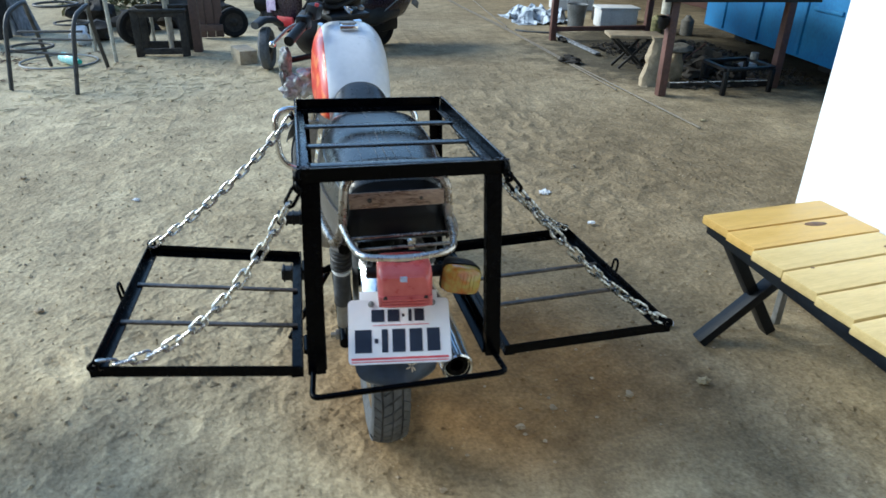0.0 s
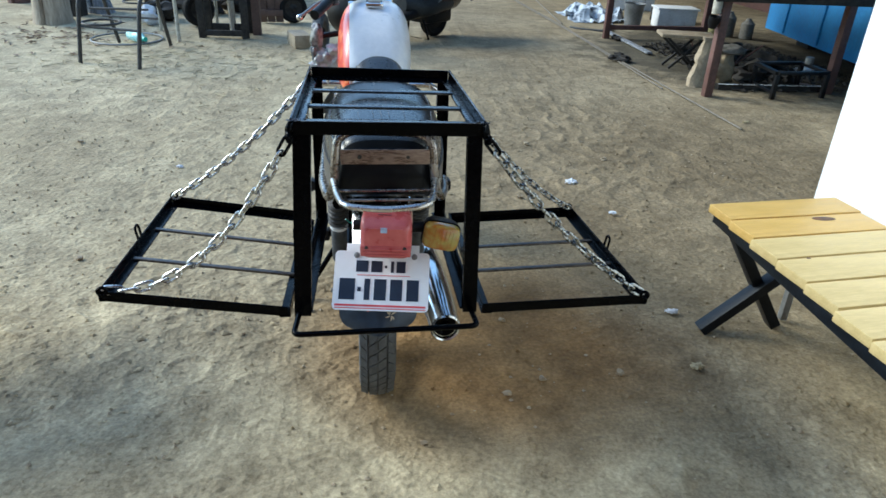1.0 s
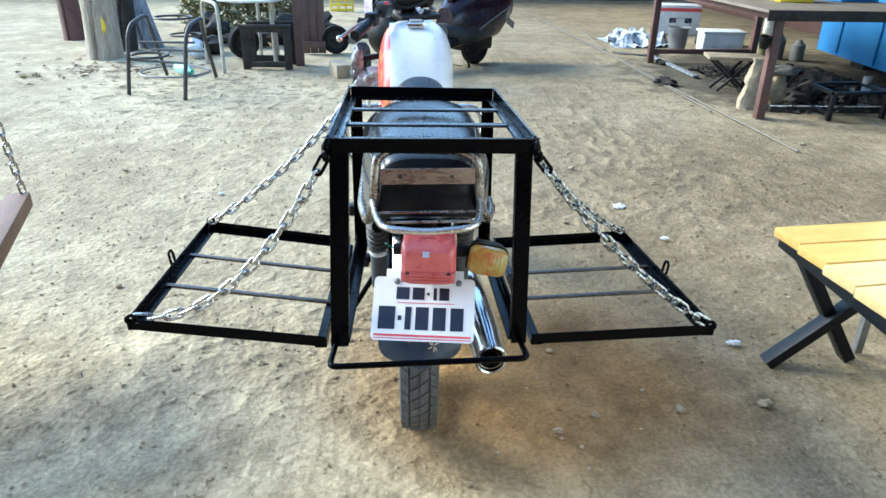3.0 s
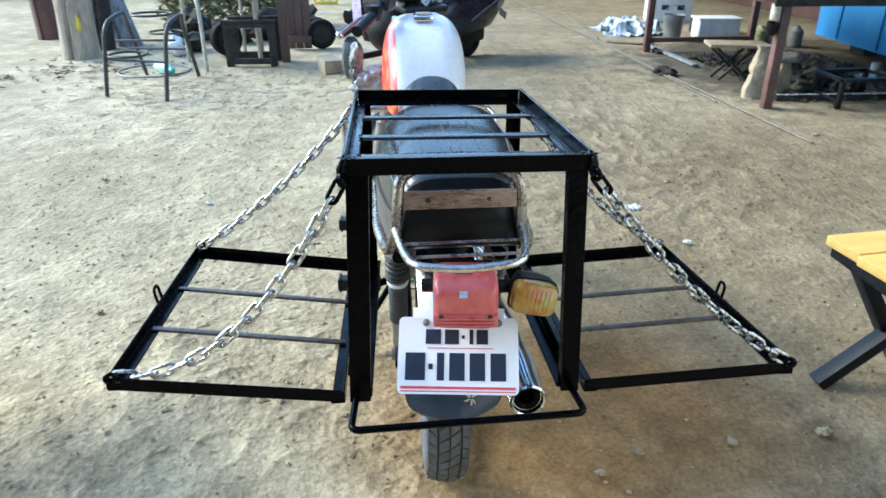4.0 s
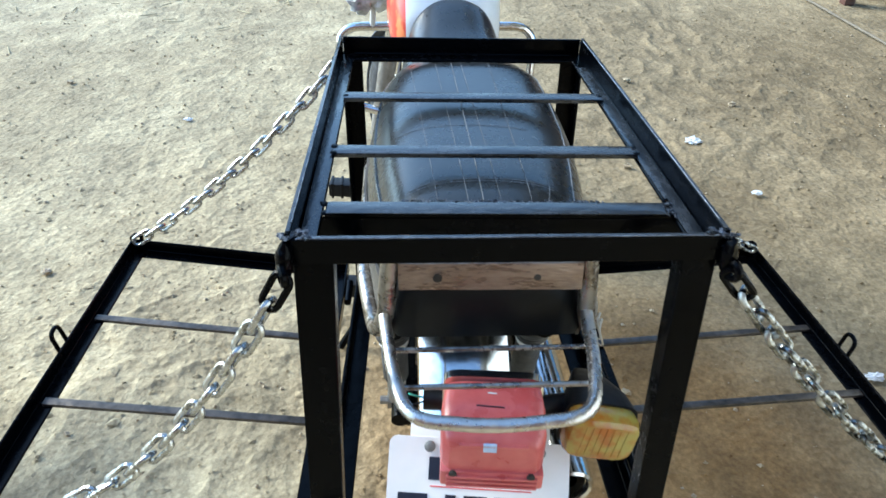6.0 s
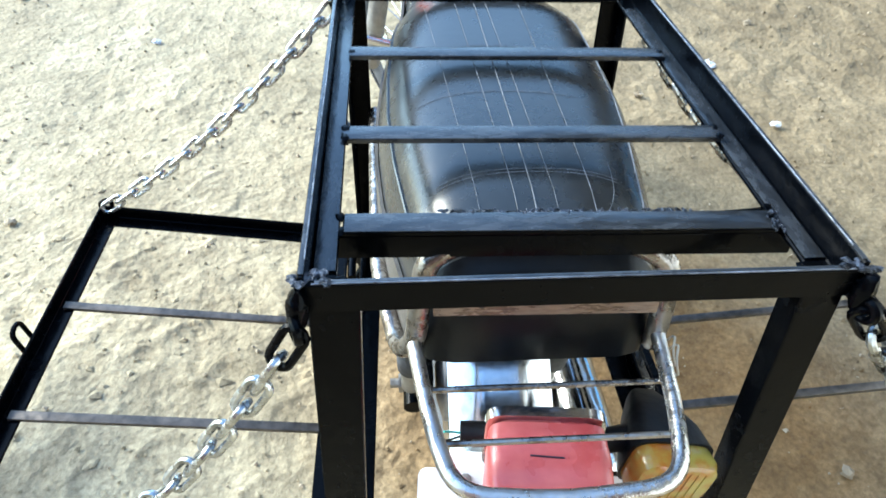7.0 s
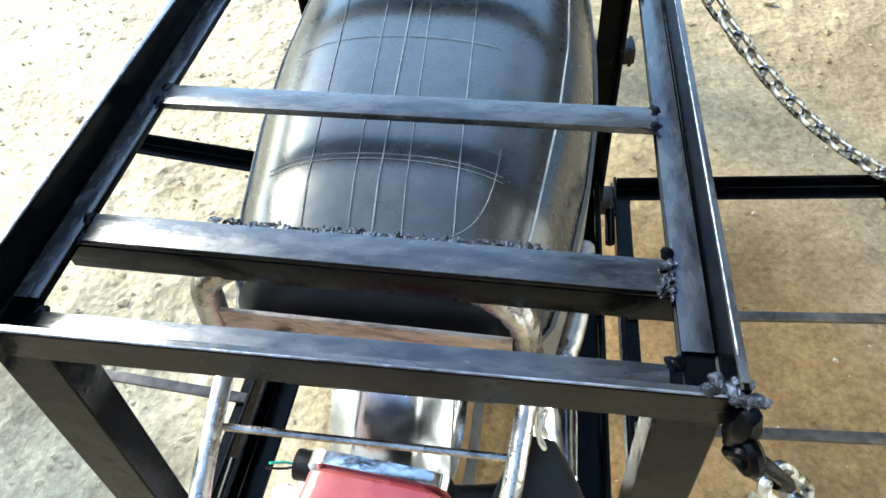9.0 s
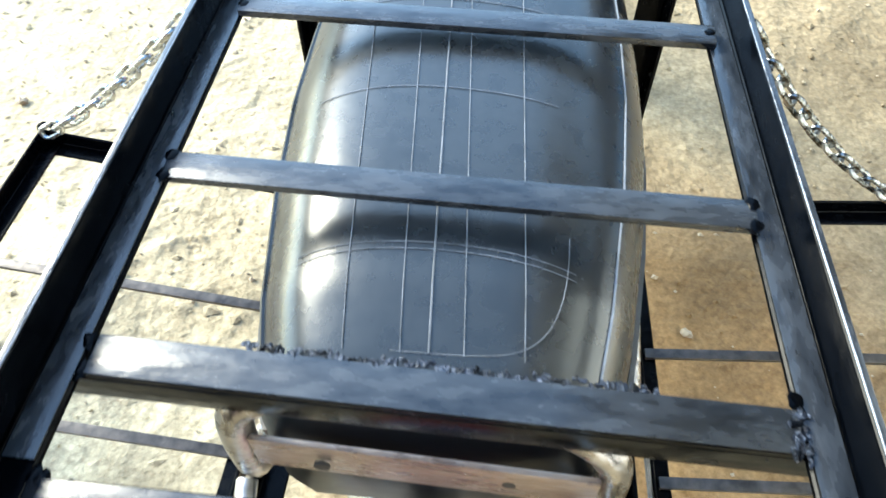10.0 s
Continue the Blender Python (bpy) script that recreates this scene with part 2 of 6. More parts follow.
def earth():
    """Trodden dry earth: dust and fine crumbs, with light and shade tinted in by position."""
    m = surf("trodden earth", (0.287, 0.235, 0.149), (0.430, 0.362, 0.238), 2.4, 0.9, 0.97, 0, 0.42, 22, 15, spec=0.2, low=0.32, high=0.64, depth=0.03)
    n, l = m.node_tree.nodes, m.node_tree.links
    p = n["Principled BSDF"]
    base = p.inputs["Base Color"].links[0].from_socket
    co = n.new("ShaderNodeTexCoord")
    patch = n.new("ShaderNodeTexNoise")
    patch.inputs["Scale"].default_value, patch.inputs["Detail"].default_value = 0.55, 5
    l.new(co.outputs["Object"], patch.inputs["Vector"])
    ramp = n.new("ShaderNodeValToRGB")
    ramp.color_ramp.elements[0].position, ramp.color_ramp.elements[1].position = 0.38, 0.62
    ramp.color_ramp.elements[0].color, ramp.color_ramp.elements[1].color = (0.85, 0.825, 0.795, 1), (1.11, 1.115, 1.12, 1)
    l.new(patch.outputs["Fac"], ramp.inputs[0])
    mix = n.new("ShaderNodeMix")
    mix.data_type, mix.blend_type = "RGBA", "MULTIPLY"
    mix.inputs["Factor"].default_value = 1.0
    l.new(base, mix.inputs["A"])
    l.new(ramp.outputs[0], mix.inputs["B"])
    # Shade of the right-hand yard painted as a brown darkening towards +X.
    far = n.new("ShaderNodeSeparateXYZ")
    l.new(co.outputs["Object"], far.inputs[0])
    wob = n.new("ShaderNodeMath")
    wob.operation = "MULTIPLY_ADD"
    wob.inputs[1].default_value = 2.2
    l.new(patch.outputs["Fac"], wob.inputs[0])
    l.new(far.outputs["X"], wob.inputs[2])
    right_shade = n.new("ShaderNodeMapRange")
    right_shade.inputs["From Min"].default_value, right_shade.inputs["From Max"].default_value = 0.85, 1.9
    l.new(wob.outputs[0], right_shade.inputs["Value"])
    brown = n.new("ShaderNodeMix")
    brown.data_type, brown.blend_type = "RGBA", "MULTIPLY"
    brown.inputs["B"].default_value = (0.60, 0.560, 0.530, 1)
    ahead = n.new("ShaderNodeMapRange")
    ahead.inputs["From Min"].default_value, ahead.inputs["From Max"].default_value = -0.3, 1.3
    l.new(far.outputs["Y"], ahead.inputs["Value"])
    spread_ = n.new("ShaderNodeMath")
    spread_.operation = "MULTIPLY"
    l.new(right_shade.outputs[0], spread_.inputs[0])
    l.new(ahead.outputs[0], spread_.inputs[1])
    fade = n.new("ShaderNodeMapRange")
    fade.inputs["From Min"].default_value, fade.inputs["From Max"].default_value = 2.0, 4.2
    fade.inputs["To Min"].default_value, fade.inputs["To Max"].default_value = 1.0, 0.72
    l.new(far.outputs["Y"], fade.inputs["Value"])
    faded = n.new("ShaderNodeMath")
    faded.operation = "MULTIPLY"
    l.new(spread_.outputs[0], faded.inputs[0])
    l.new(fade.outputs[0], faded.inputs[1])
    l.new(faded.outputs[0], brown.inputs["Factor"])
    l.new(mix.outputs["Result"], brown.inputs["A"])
    # Bike's shadow and warm bounce painted into the earth as a brown spot.
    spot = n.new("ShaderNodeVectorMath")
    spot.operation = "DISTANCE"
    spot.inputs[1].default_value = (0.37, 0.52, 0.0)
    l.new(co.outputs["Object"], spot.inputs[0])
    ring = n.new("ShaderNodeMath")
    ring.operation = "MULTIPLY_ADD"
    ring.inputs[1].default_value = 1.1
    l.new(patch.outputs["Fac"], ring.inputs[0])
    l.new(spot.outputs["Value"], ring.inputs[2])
    shade_spot = n.new("ShaderNodeMapRange")
    shade_spot.inputs["From Min"].default_value, shade_spot.inputs["From Max"].default_value = 1.26, 0.78
    l.new(ring.outputs[0], shade_spot.inputs["Value"])
    warm_shade = n.new("ShaderNodeMix")
    warm_shade.data_type, warm_shade.blend_type = "RGBA", "MULTIPLY"
    warm_shade.inputs["B"].default_value = (0.92, 0.69, 0.49, 1)
    l.new(shade_spot.outputs[0], warm_shade.inputs["Factor"])
    l.new(brown.outputs["Result"], warm_shade.inputs["A"])
    blot = n.new("ShaderNodeTexNoise")
    blot.inputs["Scale"].default_value, blot.inputs["Detail"].default_value, blot.inputs["Roughness"].default_value = 4.5, 9, 0.68
    l.new(co.outputs["Object"], blot.inputs["Vector"])
    br = n.new("ShaderNodeValToRGB")
    br.color_ramp.elements[0].position, br.color_ramp.elements[1].position = 0.36, 0.64
    br.color_ramp.elements[0].color, br.color_ramp.elements[1].color = (0.74, 0.73, 0.72, 1), (1.20, 1.19, 1.17, 1)
    l.new(blot.outputs["Fac"], br.inputs[0])
    mottled = n.new("ShaderNodeMix")
    mottled.data_type, mottled.blend_type = "RGBA", "MULTIPLY"
    mottled.inputs["Factor"].default_value = 0.9
    l.new(warm_shade.outputs["Result"], mottled.inputs["A"])
    l.new(br.outputs[0], mottled.inputs["B"])
    # Brighter far ground painted into the base colour; the gain rises with Y.
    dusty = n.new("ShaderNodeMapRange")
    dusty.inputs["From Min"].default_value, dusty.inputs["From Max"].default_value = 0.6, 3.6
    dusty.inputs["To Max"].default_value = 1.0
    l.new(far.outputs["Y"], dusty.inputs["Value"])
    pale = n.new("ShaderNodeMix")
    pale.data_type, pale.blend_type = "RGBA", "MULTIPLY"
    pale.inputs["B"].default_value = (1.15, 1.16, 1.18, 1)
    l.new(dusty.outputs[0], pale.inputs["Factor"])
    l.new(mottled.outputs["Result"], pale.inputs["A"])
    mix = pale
    crumbs = n.new("ShaderNodeTexVoronoi")
    crumbs.inputs["Scale"].default_value = 55
    l.new(co.outputs["Object"], crumbs.inputs["Vector"])
    cr = n.new("ShaderNodeValToRGB")
    cr.color_ramp.elements[0].position, cr.color_ramp.elements[1].position = 0.05, 0.22
    cr.color_ramp.elements[0].color, cr.color_ramp.elements[1].color = (1.25, 1.22, 1.18, 1), (1, 1, 1, 1)
    l.new(crumbs.outputs["Distance"], cr.inputs[0])
    mix2 = n.new("ShaderNodeMix")
    mix2.data_type, mix2.blend_type = "RGBA", "MULTIPLY"
    mix2.inputs["Factor"].default_value = 0.6
    l.new(mix.outputs["Result"], mix2.inputs["A"])
    l.new(cr.outputs[0], mix2.inputs["B"])
    grain = n.new("ShaderNodeTexNoise")
    grain.inputs["Scale"].default_value, grain.inputs["Detail"].default_value, grain.inputs["Roughness"].default_value = 75, 6, 0.72
    l.new(co.outputs["Object"], grain.inputs["Vector"])
    gr = n.new("ShaderNodeValToRGB")
    gr.color_ramp.elements[0].position, gr.color_ramp.elements[1].position = 0.36, 0.64
    gr.color_ramp.elements[0].color, gr.color_ramp.elements[1].color = (0.70, 0.685, 0.665, 1), (1.28, 1.28, 1.27, 1)
    l.new(grain.outputs["Fac"], gr.inputs[0])
    mix3_ = n.new("ShaderNodeMix")
    mix3_.data_type, mix3_.blend_type = "RGBA", "MULTIPLY"
    mix3_.inputs["Factor"].default_value = 0.85
    # oily soil plus painted workbench shade in the scrap corner, with a ragged edge
    shade_dist = n.new("ShaderNodeVectorMath")
    shade_dist.operation = "DISTANCE"
    shade_dist.inputs[1].default_value = (4.3, 5.6, 0.0)
    l.new(co.outputs["Object"], shade_dist.inputs[0])
    ragged = n.new("ShaderNodeMath")
    ragged.operation = "MULTIPLY_ADD"
    ragged.inputs[1].default_value = 1.6
    l.new(blot.outputs["Fac"], ragged.inputs[0])
    l.new(shade_dist.outputs["Value"], ragged.inputs[2])
    oily = n.new("ShaderNodeMapRange")
    oily.inputs["From Min"].default_value, oily.inputs["From Max"].default_value = 3.05, 2.45
    l.new(ragged.outputs[0], oily.inputs["Value"])
    black = n.new("ShaderNodeMix")
    black.data_type, black.blend_type = "RGBA", "MULTIPLY"
    black.inputs["B"].default_value = (0.36, 0.38, 0.41, 1)
    l.new(oily.outputs[0], black.inputs["Factor"])
    l.new(mix2.outputs["Result"], black.inputs["A"])
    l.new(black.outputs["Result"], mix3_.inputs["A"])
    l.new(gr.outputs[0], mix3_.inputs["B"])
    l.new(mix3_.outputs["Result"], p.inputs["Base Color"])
    old = p.inputs["Normal"].links[0].from_node
    clods = n.new("ShaderNodeTexVoronoi")
    clods.inputs["Scale"].default_value = 38
    warp = n.new("ShaderNodeTexNoise")
    warp.inputs["Scale"].default_value, warp.inputs["Detail"].default_value = 70, 4
    l.new(co.outputs["Object"], clods.inputs["Vector"])
    l.new(co.outputs["Object"], warp.inputs["Vector"])
    both = n.new("ShaderNodeMath")
    both.operation = "MULTIPLY"
    l.new(clods.outputs["Distance"], both.inputs[0])
    l.new(warp.outputs["Fac"], both.inputs[1])
    b2 = n.new("ShaderNodeBump")
    b2.inputs["Strength"].default_value, b2.inputs["Distance"].default_value = 0.55, 0.01
    l.new(both.outputs[0], b2.inputs["Height"])
    l.new(old.outputs[0], b2.inputs["Normal"])
    l.new(b2.outputs[0], p.inputs["Normal"])
    return m


TANK = tank_paint()
EARTH = earth()

# ---- helpers for building ----
WORLD = {}


def thing(name, base, label, category, group="", kind=""):
    """An Empty at the thing's base, which carries its parts."""
    ob = new(name)
    ob.location = base
    WORLD[ob] = Matrix.Translation(base)
    return tagged(ob, label, category, group, kind)


def mesh_of(name, bm, material, smooth=True):
    me = bpy.data.meshes.new(name)
    bmesh.ops.recalc_face_normals(bm, faces=bm.faces)
    bm.to_mesh(me)
    bm.free()
    me.materials.append(material)
    if smooth:
        me.polygons.foreach_set("use_smooth", [True] * len(me.polygons))
        me.set_sharp_from_angle(angle=radians(38))
    return me


def place(name, me, parent, m=None, label=""):
    """A part on a mesh, at the pose m in the world."""
    ob = new(name, me)
    m = m or Matrix()
    if parent:
        ob.parent = parent
        ob.matrix_parent_inverse = WORLD[parent].inverted()
    ob.matrix_basis = m
    WORLD[ob] = m
    return tagged(ob, label)


def part(name, bm, material, parent, label="", smooth=True):
    return place(name, mesh_of(name, bm, material, smooth), parent, None, label)


def whole(name, bm, material, label, category, group="", kind="", smooth=True):
    """A thing that is one mesh, its verts in the world."""
    return tagged(place(name, mesh_of(name, bm, material, smooth), None), label, category, group, kind)


def box(size, m=None, bevel=0.0, bm=None):
    bm = bm or bmesh.new()
    made = bmesh.ops.create_cube(bm, size=1.0, matrix=(m or Matrix()) @ Matrix.Diagonal((*size, 1)))
    if bevel:
        edges = list({e for v in made["verts"] for e in v.link_edges})
        bmesh.ops.bevel(bm, geom=edges, offset=bevel, segments=2, affect="EDGES", profile=0.6)
    return bm


def bar(p0, p1, width, height, bevel=0.002, bm=None, up=(0, 0, 1)):
    """A flat bar from p0 to p1 (its middle line)."""
    p0, p1 = Vector(p0), Vector(p1)
    d = (p1 - p0).normalized()
    side = d.cross(Vector(up)).normalized()
    top = side.cross(d)
    m = Matrix((side, d, top)).transposed().to_4x4()
    m.translation = (p0 + p1) / 2
    return box((width, (p1 - p0).length, height), m, bevel, bm)


def ell(p0, p1, u, v, w=0.032, t=0.005, bm=None, h=None):
    """An angle iron whose outer corner runs from p0 to p1, with flanges w along u and h along v."""
    bm = bm or bmesh.new()
    h = h or w
    p0, p1 = Vector(p0), Vector(p1)
    u, v = Vector(u).normalized(), Vector(v).normalized()
    c = 0.0012
    outline = [(c, 0), (w - c, 0), (w, c), (w, t - c), (w - c, t), (t * 1.25, t), (t, t * 1.25), (t, h - c), (t - c, h), (c, h), (0, h - c), (0, c)]
    rings = [[bm.verts.new(p + u * a + v * b) for a, b in outline] for p in (p0, p1)]
    n = len(outline)
    for i in range(n):
        bm.faces.new((rings[0][i], rings[0][(i + 1) % n], rings[1][(i + 1) % n], rings[1][i]))
    for ring in rings:
        bm.faces.new(ring)
    bmesh.ops.recalc_face_normals(bm, faces=bm.faces)
    return bm


def rounded(points, r=0.03, steps=5, closed=False):
    """A polyline with its corners turned into arcs."""
    pts = [Vector(p) for p in points]
    out = []
    n = len(pts)
    for i, p in enumerate(pts):
        if not closed and i in (0, n - 1):
            out.append(p)
            continue
        a, b = pts[i - 1] - p, pts[(i + 1) % n] - p
        k = min(r, a.length * 0.48, b.length * 0.48)
        s, e = p + a.normalized() * k, p + b.normalized() * k
        for j in range(steps + 1):
            f = j / steps
            out.append(s * (1 - f) ** 2 + p * 2 * f * (1 - f) + e * f * f)
    return out


def tube(points, r, sides=10, closed=False, bm=None, taper=None):
    """A round bar along a polyline."""
    bm = bm or bmesh.new()
    pts = [Vector(p) for p in points]
    n = len(pts)
    rings = []
    prev = None
    for i, p in enumerate(pts):
        if closed:
            d = (pts[(i + 1) % n] - pts[i - 1]).normalized()
        else:
            d = (pts[min(i + 1, n - 1)] - pts[max(i - 1, 0)]).normalized()
        if prev is None:
            prev = d.orthogonal().normalized()
        prev = (prev - d * prev.dot(d)).normalized()
        side = d.cross(prev)
        rad = r if taper is None else r * (1 + (taper - 1) * i / max(1, n - 1))
        rings.append([bm.verts.new(p + (prev * math.cos(a) + side * math.sin(a)) * rad) for a in (2 * math.pi * k / sides for k in range(sides))])
    for i in range(n if closed else n - 1):
        a, b = rings[i], rings[(i + 1) % n]
        off = 0
        if closed and i == n - 1:
            off = min(range(sides), key=lambda o: (a[0].co - b[o].co).length)
        for k in range(sides):
            bm.faces.new((a[k], a[(k + 1) % sides], b[(k + 1 + off) % sides], b[(k + off) % sides]))
    if not closed:
        bm.faces.new(rings[0])
        bm.faces.new(rings[-1])
    return bm


def lathe(profile, m=None, sides=28, bm=None, closed=False):
    """(radius, height) pairs turned about the local z axis."""
    bm = bm or bmesh.new()
    m = m or Matrix()
    rings = []
    for r, z in profile:
        rings.append([bm.verts.new(m @ Vector((r * math.cos(2 * math.pi * k / sides), r * math.sin(2 * math.pi * k / sides), z))) for k in range(sides)])
    pairs = list(zip(rings, rings[1:])) + ([(rings[-1], rings[0])] if closed else [])
    for a, b in pairs:
        for k in range(sides):
            bm.faces.new((a[k], a[(k + 1) % sides], b[(k + 1) % sides], b[k]))
    if not closed:
        for ring, (r, z) in ((rings[0], profile[0]), (rings[-1], profile[-1])):
            if r > 1e-4:
                bm.faces.new(ring)
    bmesh.ops.remove_doubles(bm, verts=bm.verts, dist=1e-5)
    return bm


def loft(rings, bm=None, caps=True):
    bm = bm or bmesh.new()
    made = [[bm.verts.new(p) for p in ring] for ring in rings]
    n = len(made[0])
    for a, b in zip(made, made[1:]):
        for k in range(n):
            bm.faces.new((a[k], a[(k + 1) % n], b[(k + 1) % n], b[k]))
    if caps:
        bm.faces.new(made[0])
        bm.faces.new(made[-1])
    return bm


def arch_ring(x0, y, w, zb, zt, power=3.2, n=28):
    """A cross section with a flat base and a crowned, rounded top."""
    ring = []
    for k in range(n):
        a = math.pi * k / (n - 1)
        c, s = math.cos(a), math.sin(a)
        ring.append(Vector((x0 + w * math.copysign(abs(c) ** (2 / power), c), y, zb + (zt - zb) * abs(s) ** (2 / power))))
    return ring


def oval_ring(center, u, v, a, b, power=2.5, n=20):
    ring = []
    for k in range(n):
        t = 2 * math.pi * k / n
        c, s = math.cos(t), math.sin(t)
        ring.append(Vector(center) + Vector(u) * (a * math.copysign(abs(c) ** (2 / power), c)) + Vector(v) * (b * math.copysign(abs(s) ** (2 / power), s)))
    return ring


def lump(center, size, seed, rough=0.25, cuts=2, bm=None):
    """An uneven stone or heap."""
    bm = bm or bmesh.new()
    made = bmesh.ops.create_icosphere(bm, subdivisions=cuts, radius=1.0)
    for v in made["verts"]:
        k = 1 + rough * noise.noise(v.co * 1.7 + Vector((seed * 3.1, seed * 1.7, seed)))
        v.co = Vector(center) + Vector((v.co.x * size[0], v.co.y * size[1], v.co.z * size[2])) * k
    return bm


def steps(a, b, n):
    return [a + (b - a) * i / (n - 1) for i in range(n)]


def mix3(a, b, f):
    return Vector(a) * (1 - f) + Vector(b) * f

# ---- ground ----
def spread(near_a, near_b, step, far):
    vals = list(np.arange(near_a, near_b + 1e-6, step))
    s, lo, hi = step, vals[0], vals[-1]
    left, right = [], []
    while s < far:
        s *= 1.012 if s < 0.03 else 1.03 if s < 0.12 else 1.25
        lo, hi = lo - s, hi + s
        left.append(lo)
        right.append(hi)
    return left[::-1] + vals + right


def trampled(x, y):
    """High on churned patches of earth, low on the smooth trodden yard between them."""
    w = 0.5 * noise.noise(Vector((x * 0.8, y * 0.8, 5.0)))
    tread = max(0.0, min(1.0, 0.45 + 1.9 * noise.noise(Vector((x * 1.7, y * 1.7, 8.0))) + 0.8 * noise.noise(Vector((x * 4.1, y * 4.1, 2.0)))))
    return (0.30 + 0.62 * tread) * (0.62 + 0.30 * max(0.0, min(1.0, (0.9 - x + w) * 1.1)) * max(0.0, min(1.0, (2.6 - y + w) * 0.8)))


def ground_height(x, y):
    v = Vector((x, y, 0.0))
    fade = max(0.0, 1.0 - max(0.0, math.hypot(x, y - 2) - 9) / 20)
    h = 0.012 * noise.noise(v * 0.9) + 0.0075 * noise.noise(v * 3.1 + Vector((7, 3, 0)))
    if fade > 0.5:
        track = max(0.0, noise.noise(v * 0.7 + Vector((1.5, 4.0, 2.0))) + 0.25)
        h += track * 0.016 * (1 - abs(noise.noise(v * 6.5 + Vector((0, 9, 1))))) ** 5
        fine = max(0.15, min(1.0, 1.6 - 0.25 * math.hypot(x, y))) * trampled(x, y)
        close = max(0.0, min(1.0, 1.45 - 0.42 * math.hypot(x, y - 0.3)))
        h += 0.0045 * fine * noise.noise(v * 8.0) * (0.4 + 0.6 * close) + fine * fine * close * (0.0042 * abs(noise.noise(v * 17.0)) + 0.0032 * noise.noise(v * 37.0))
    return h * fade


PRINTS = collections.defaultdict(list)
for k in range(230):
    px, py = (random.gauss(-0.7, 0.7), random.uniform(-1.1, 1.0)) if k < 120 else (random.uniform(-2.0, 2.0), random.uniform(-1.0, 3.2))
    turn = random.uniform(0, math.pi)
    PRINTS_AT = (px, py, math.cos(turn), math.sin(turn), random.uniform(0.07, 0.14), random.uniform(0.035, 0.055), random.uniform(0.35, 1.0), random.uniform(270, 420))
    for i in range(math.floor((px - 0.15) / 0.25), math.floor((px + 0.15) / 0.25) + 1):
        for j in range(math.floor((py - 0.15) / 0.25), math.floor((py + 0.15) / 0.25) + 1):
            PRINTS[i, j].append(PRINTS_AT)


def trodden(x, y):
    """Shoe prints: shallow ovals with ribbed soles, half worn away."""
    h = 0.0
    for px, py, c, s, a, b, deep, rib in PRINTS[math.floor(x / 0.25), math.floor(y / 0.25)]:
        u, v = (x - px) * c + (y - py) * s, (y - py) * c - (x - px) * s
        q = (u / a) ** 2 + (v / b) ** 2
        if q < 1.5:
            wear = max(0.0, min(1.0, noise.noise(Vector((x * 9, y * 9, px))) * 2.2 + 0.55))
            if q < 1:
                h += deep * wear * (0.0050 * math.sin(rib * (u + v * v * 5)) * (1 - q) ** 0.5 - 0.006 * (1 - q) ** 0.4)
            else:
                h += deep * wear * 0.010 * (1.5 - q)
    return h


def near_height(x, y):
    v = Vector((x, y, 0.0))
    w = v * 11 + Vector((noise.noise(v * 5), noise.noise(v * 5 + Vector((3, 3, 3))), 0)) * 1.4
    near = max(0.0, min(1.0, 2.6 - 0.75 * math.hypot(x, y - 0.3)))
    if near == 0.0:
        return ground_height(x, y) - 0.003
    crease = max(0.0, noise.noise(v * 1.9 + Vector((4, 8, 1))) + 0.15) * (1 - abs(noise.noise(w))) ** 7
    grit = max(0.0, noise.noise(v * 60)) ** 2
    return ground_height(x, y) + near * trampled(x, y) * (0.013 * crease + 0.006 * grit * max(0.0, noise.noise(v * 2.3) + 0.4) + trodden(x, y)) - 0.003


gx, gy = spread(-1.35, 1.0, 0.0068, 60), spread(-0.95, 1.1, 0.0068, 60)
gv = [(x, y, near_height(x, y)) for y in gy for x in gx]
W = len(gx)
gf = [(j * W + i, j * W + i + 1, (j + 1) * W + i + 1, (j + 1) * W + i) for j in range(len(gy) - 1) for i in range(W - 1)]
gm = bpy.data.meshes.new("ground")
gm.from_pydata(gv, [], gf)
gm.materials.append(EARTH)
gm.polygons.foreach_set("use_smooth", [True] * len(gm.polygons))
tagged(new("ground", gm), "trodden dry brown earth yard with crumbs and footprints", "ground", kind="structure")

# ---- white wall beside the bench ----
bm = box((0.14, 5.3, 3.0), pose(1.744, -1.78, 1.5), 0.004)
whole("wall_white", bm, WHITE_WALL, "plain whitewashed wall beside the bench", "wall", kind="structure")
# Added out of view behind the camera to darken reflections in rear faces.
whole("wall_rear_unseen", box((14.0, 0.14, 5.4), pose(-1.0, -4.6, 2.7), 0.004), BROWN_PAINT, "plain brown wall, unseen, added to darken rear reflections", "wall", kind="structure")
# Added past the view to block low sky from grazing reflections.
whole("wall_far_unseen", box((34.0, 0.2, 2.6), pose(0.0, 15.5, 1.3), 0.004), BROWN_PAINT, "plain brown wall, unseen, added beyond the scrub to dim low reflections", "wall", kind="structure")
# Wall and roof added out of view to keep light off the workbench corner.
whole("wall_workshop_unseen", box((0.14, 13.0, 3.0), pose(6.4, 8.0, 1.5), 0.004), BROWN_PAINT, "plain dark wall, unseen, added behind the workbench", "wall", kind="structure")
whole("roof_workshop_unseen", box((4.3, 12.0, 0.04), pose(4.35, 8.6, 2.45, 0, 4, 0), 0.004), TIN, "tin roof, unseen, added to shade the workbench", "roof", kind="structure")
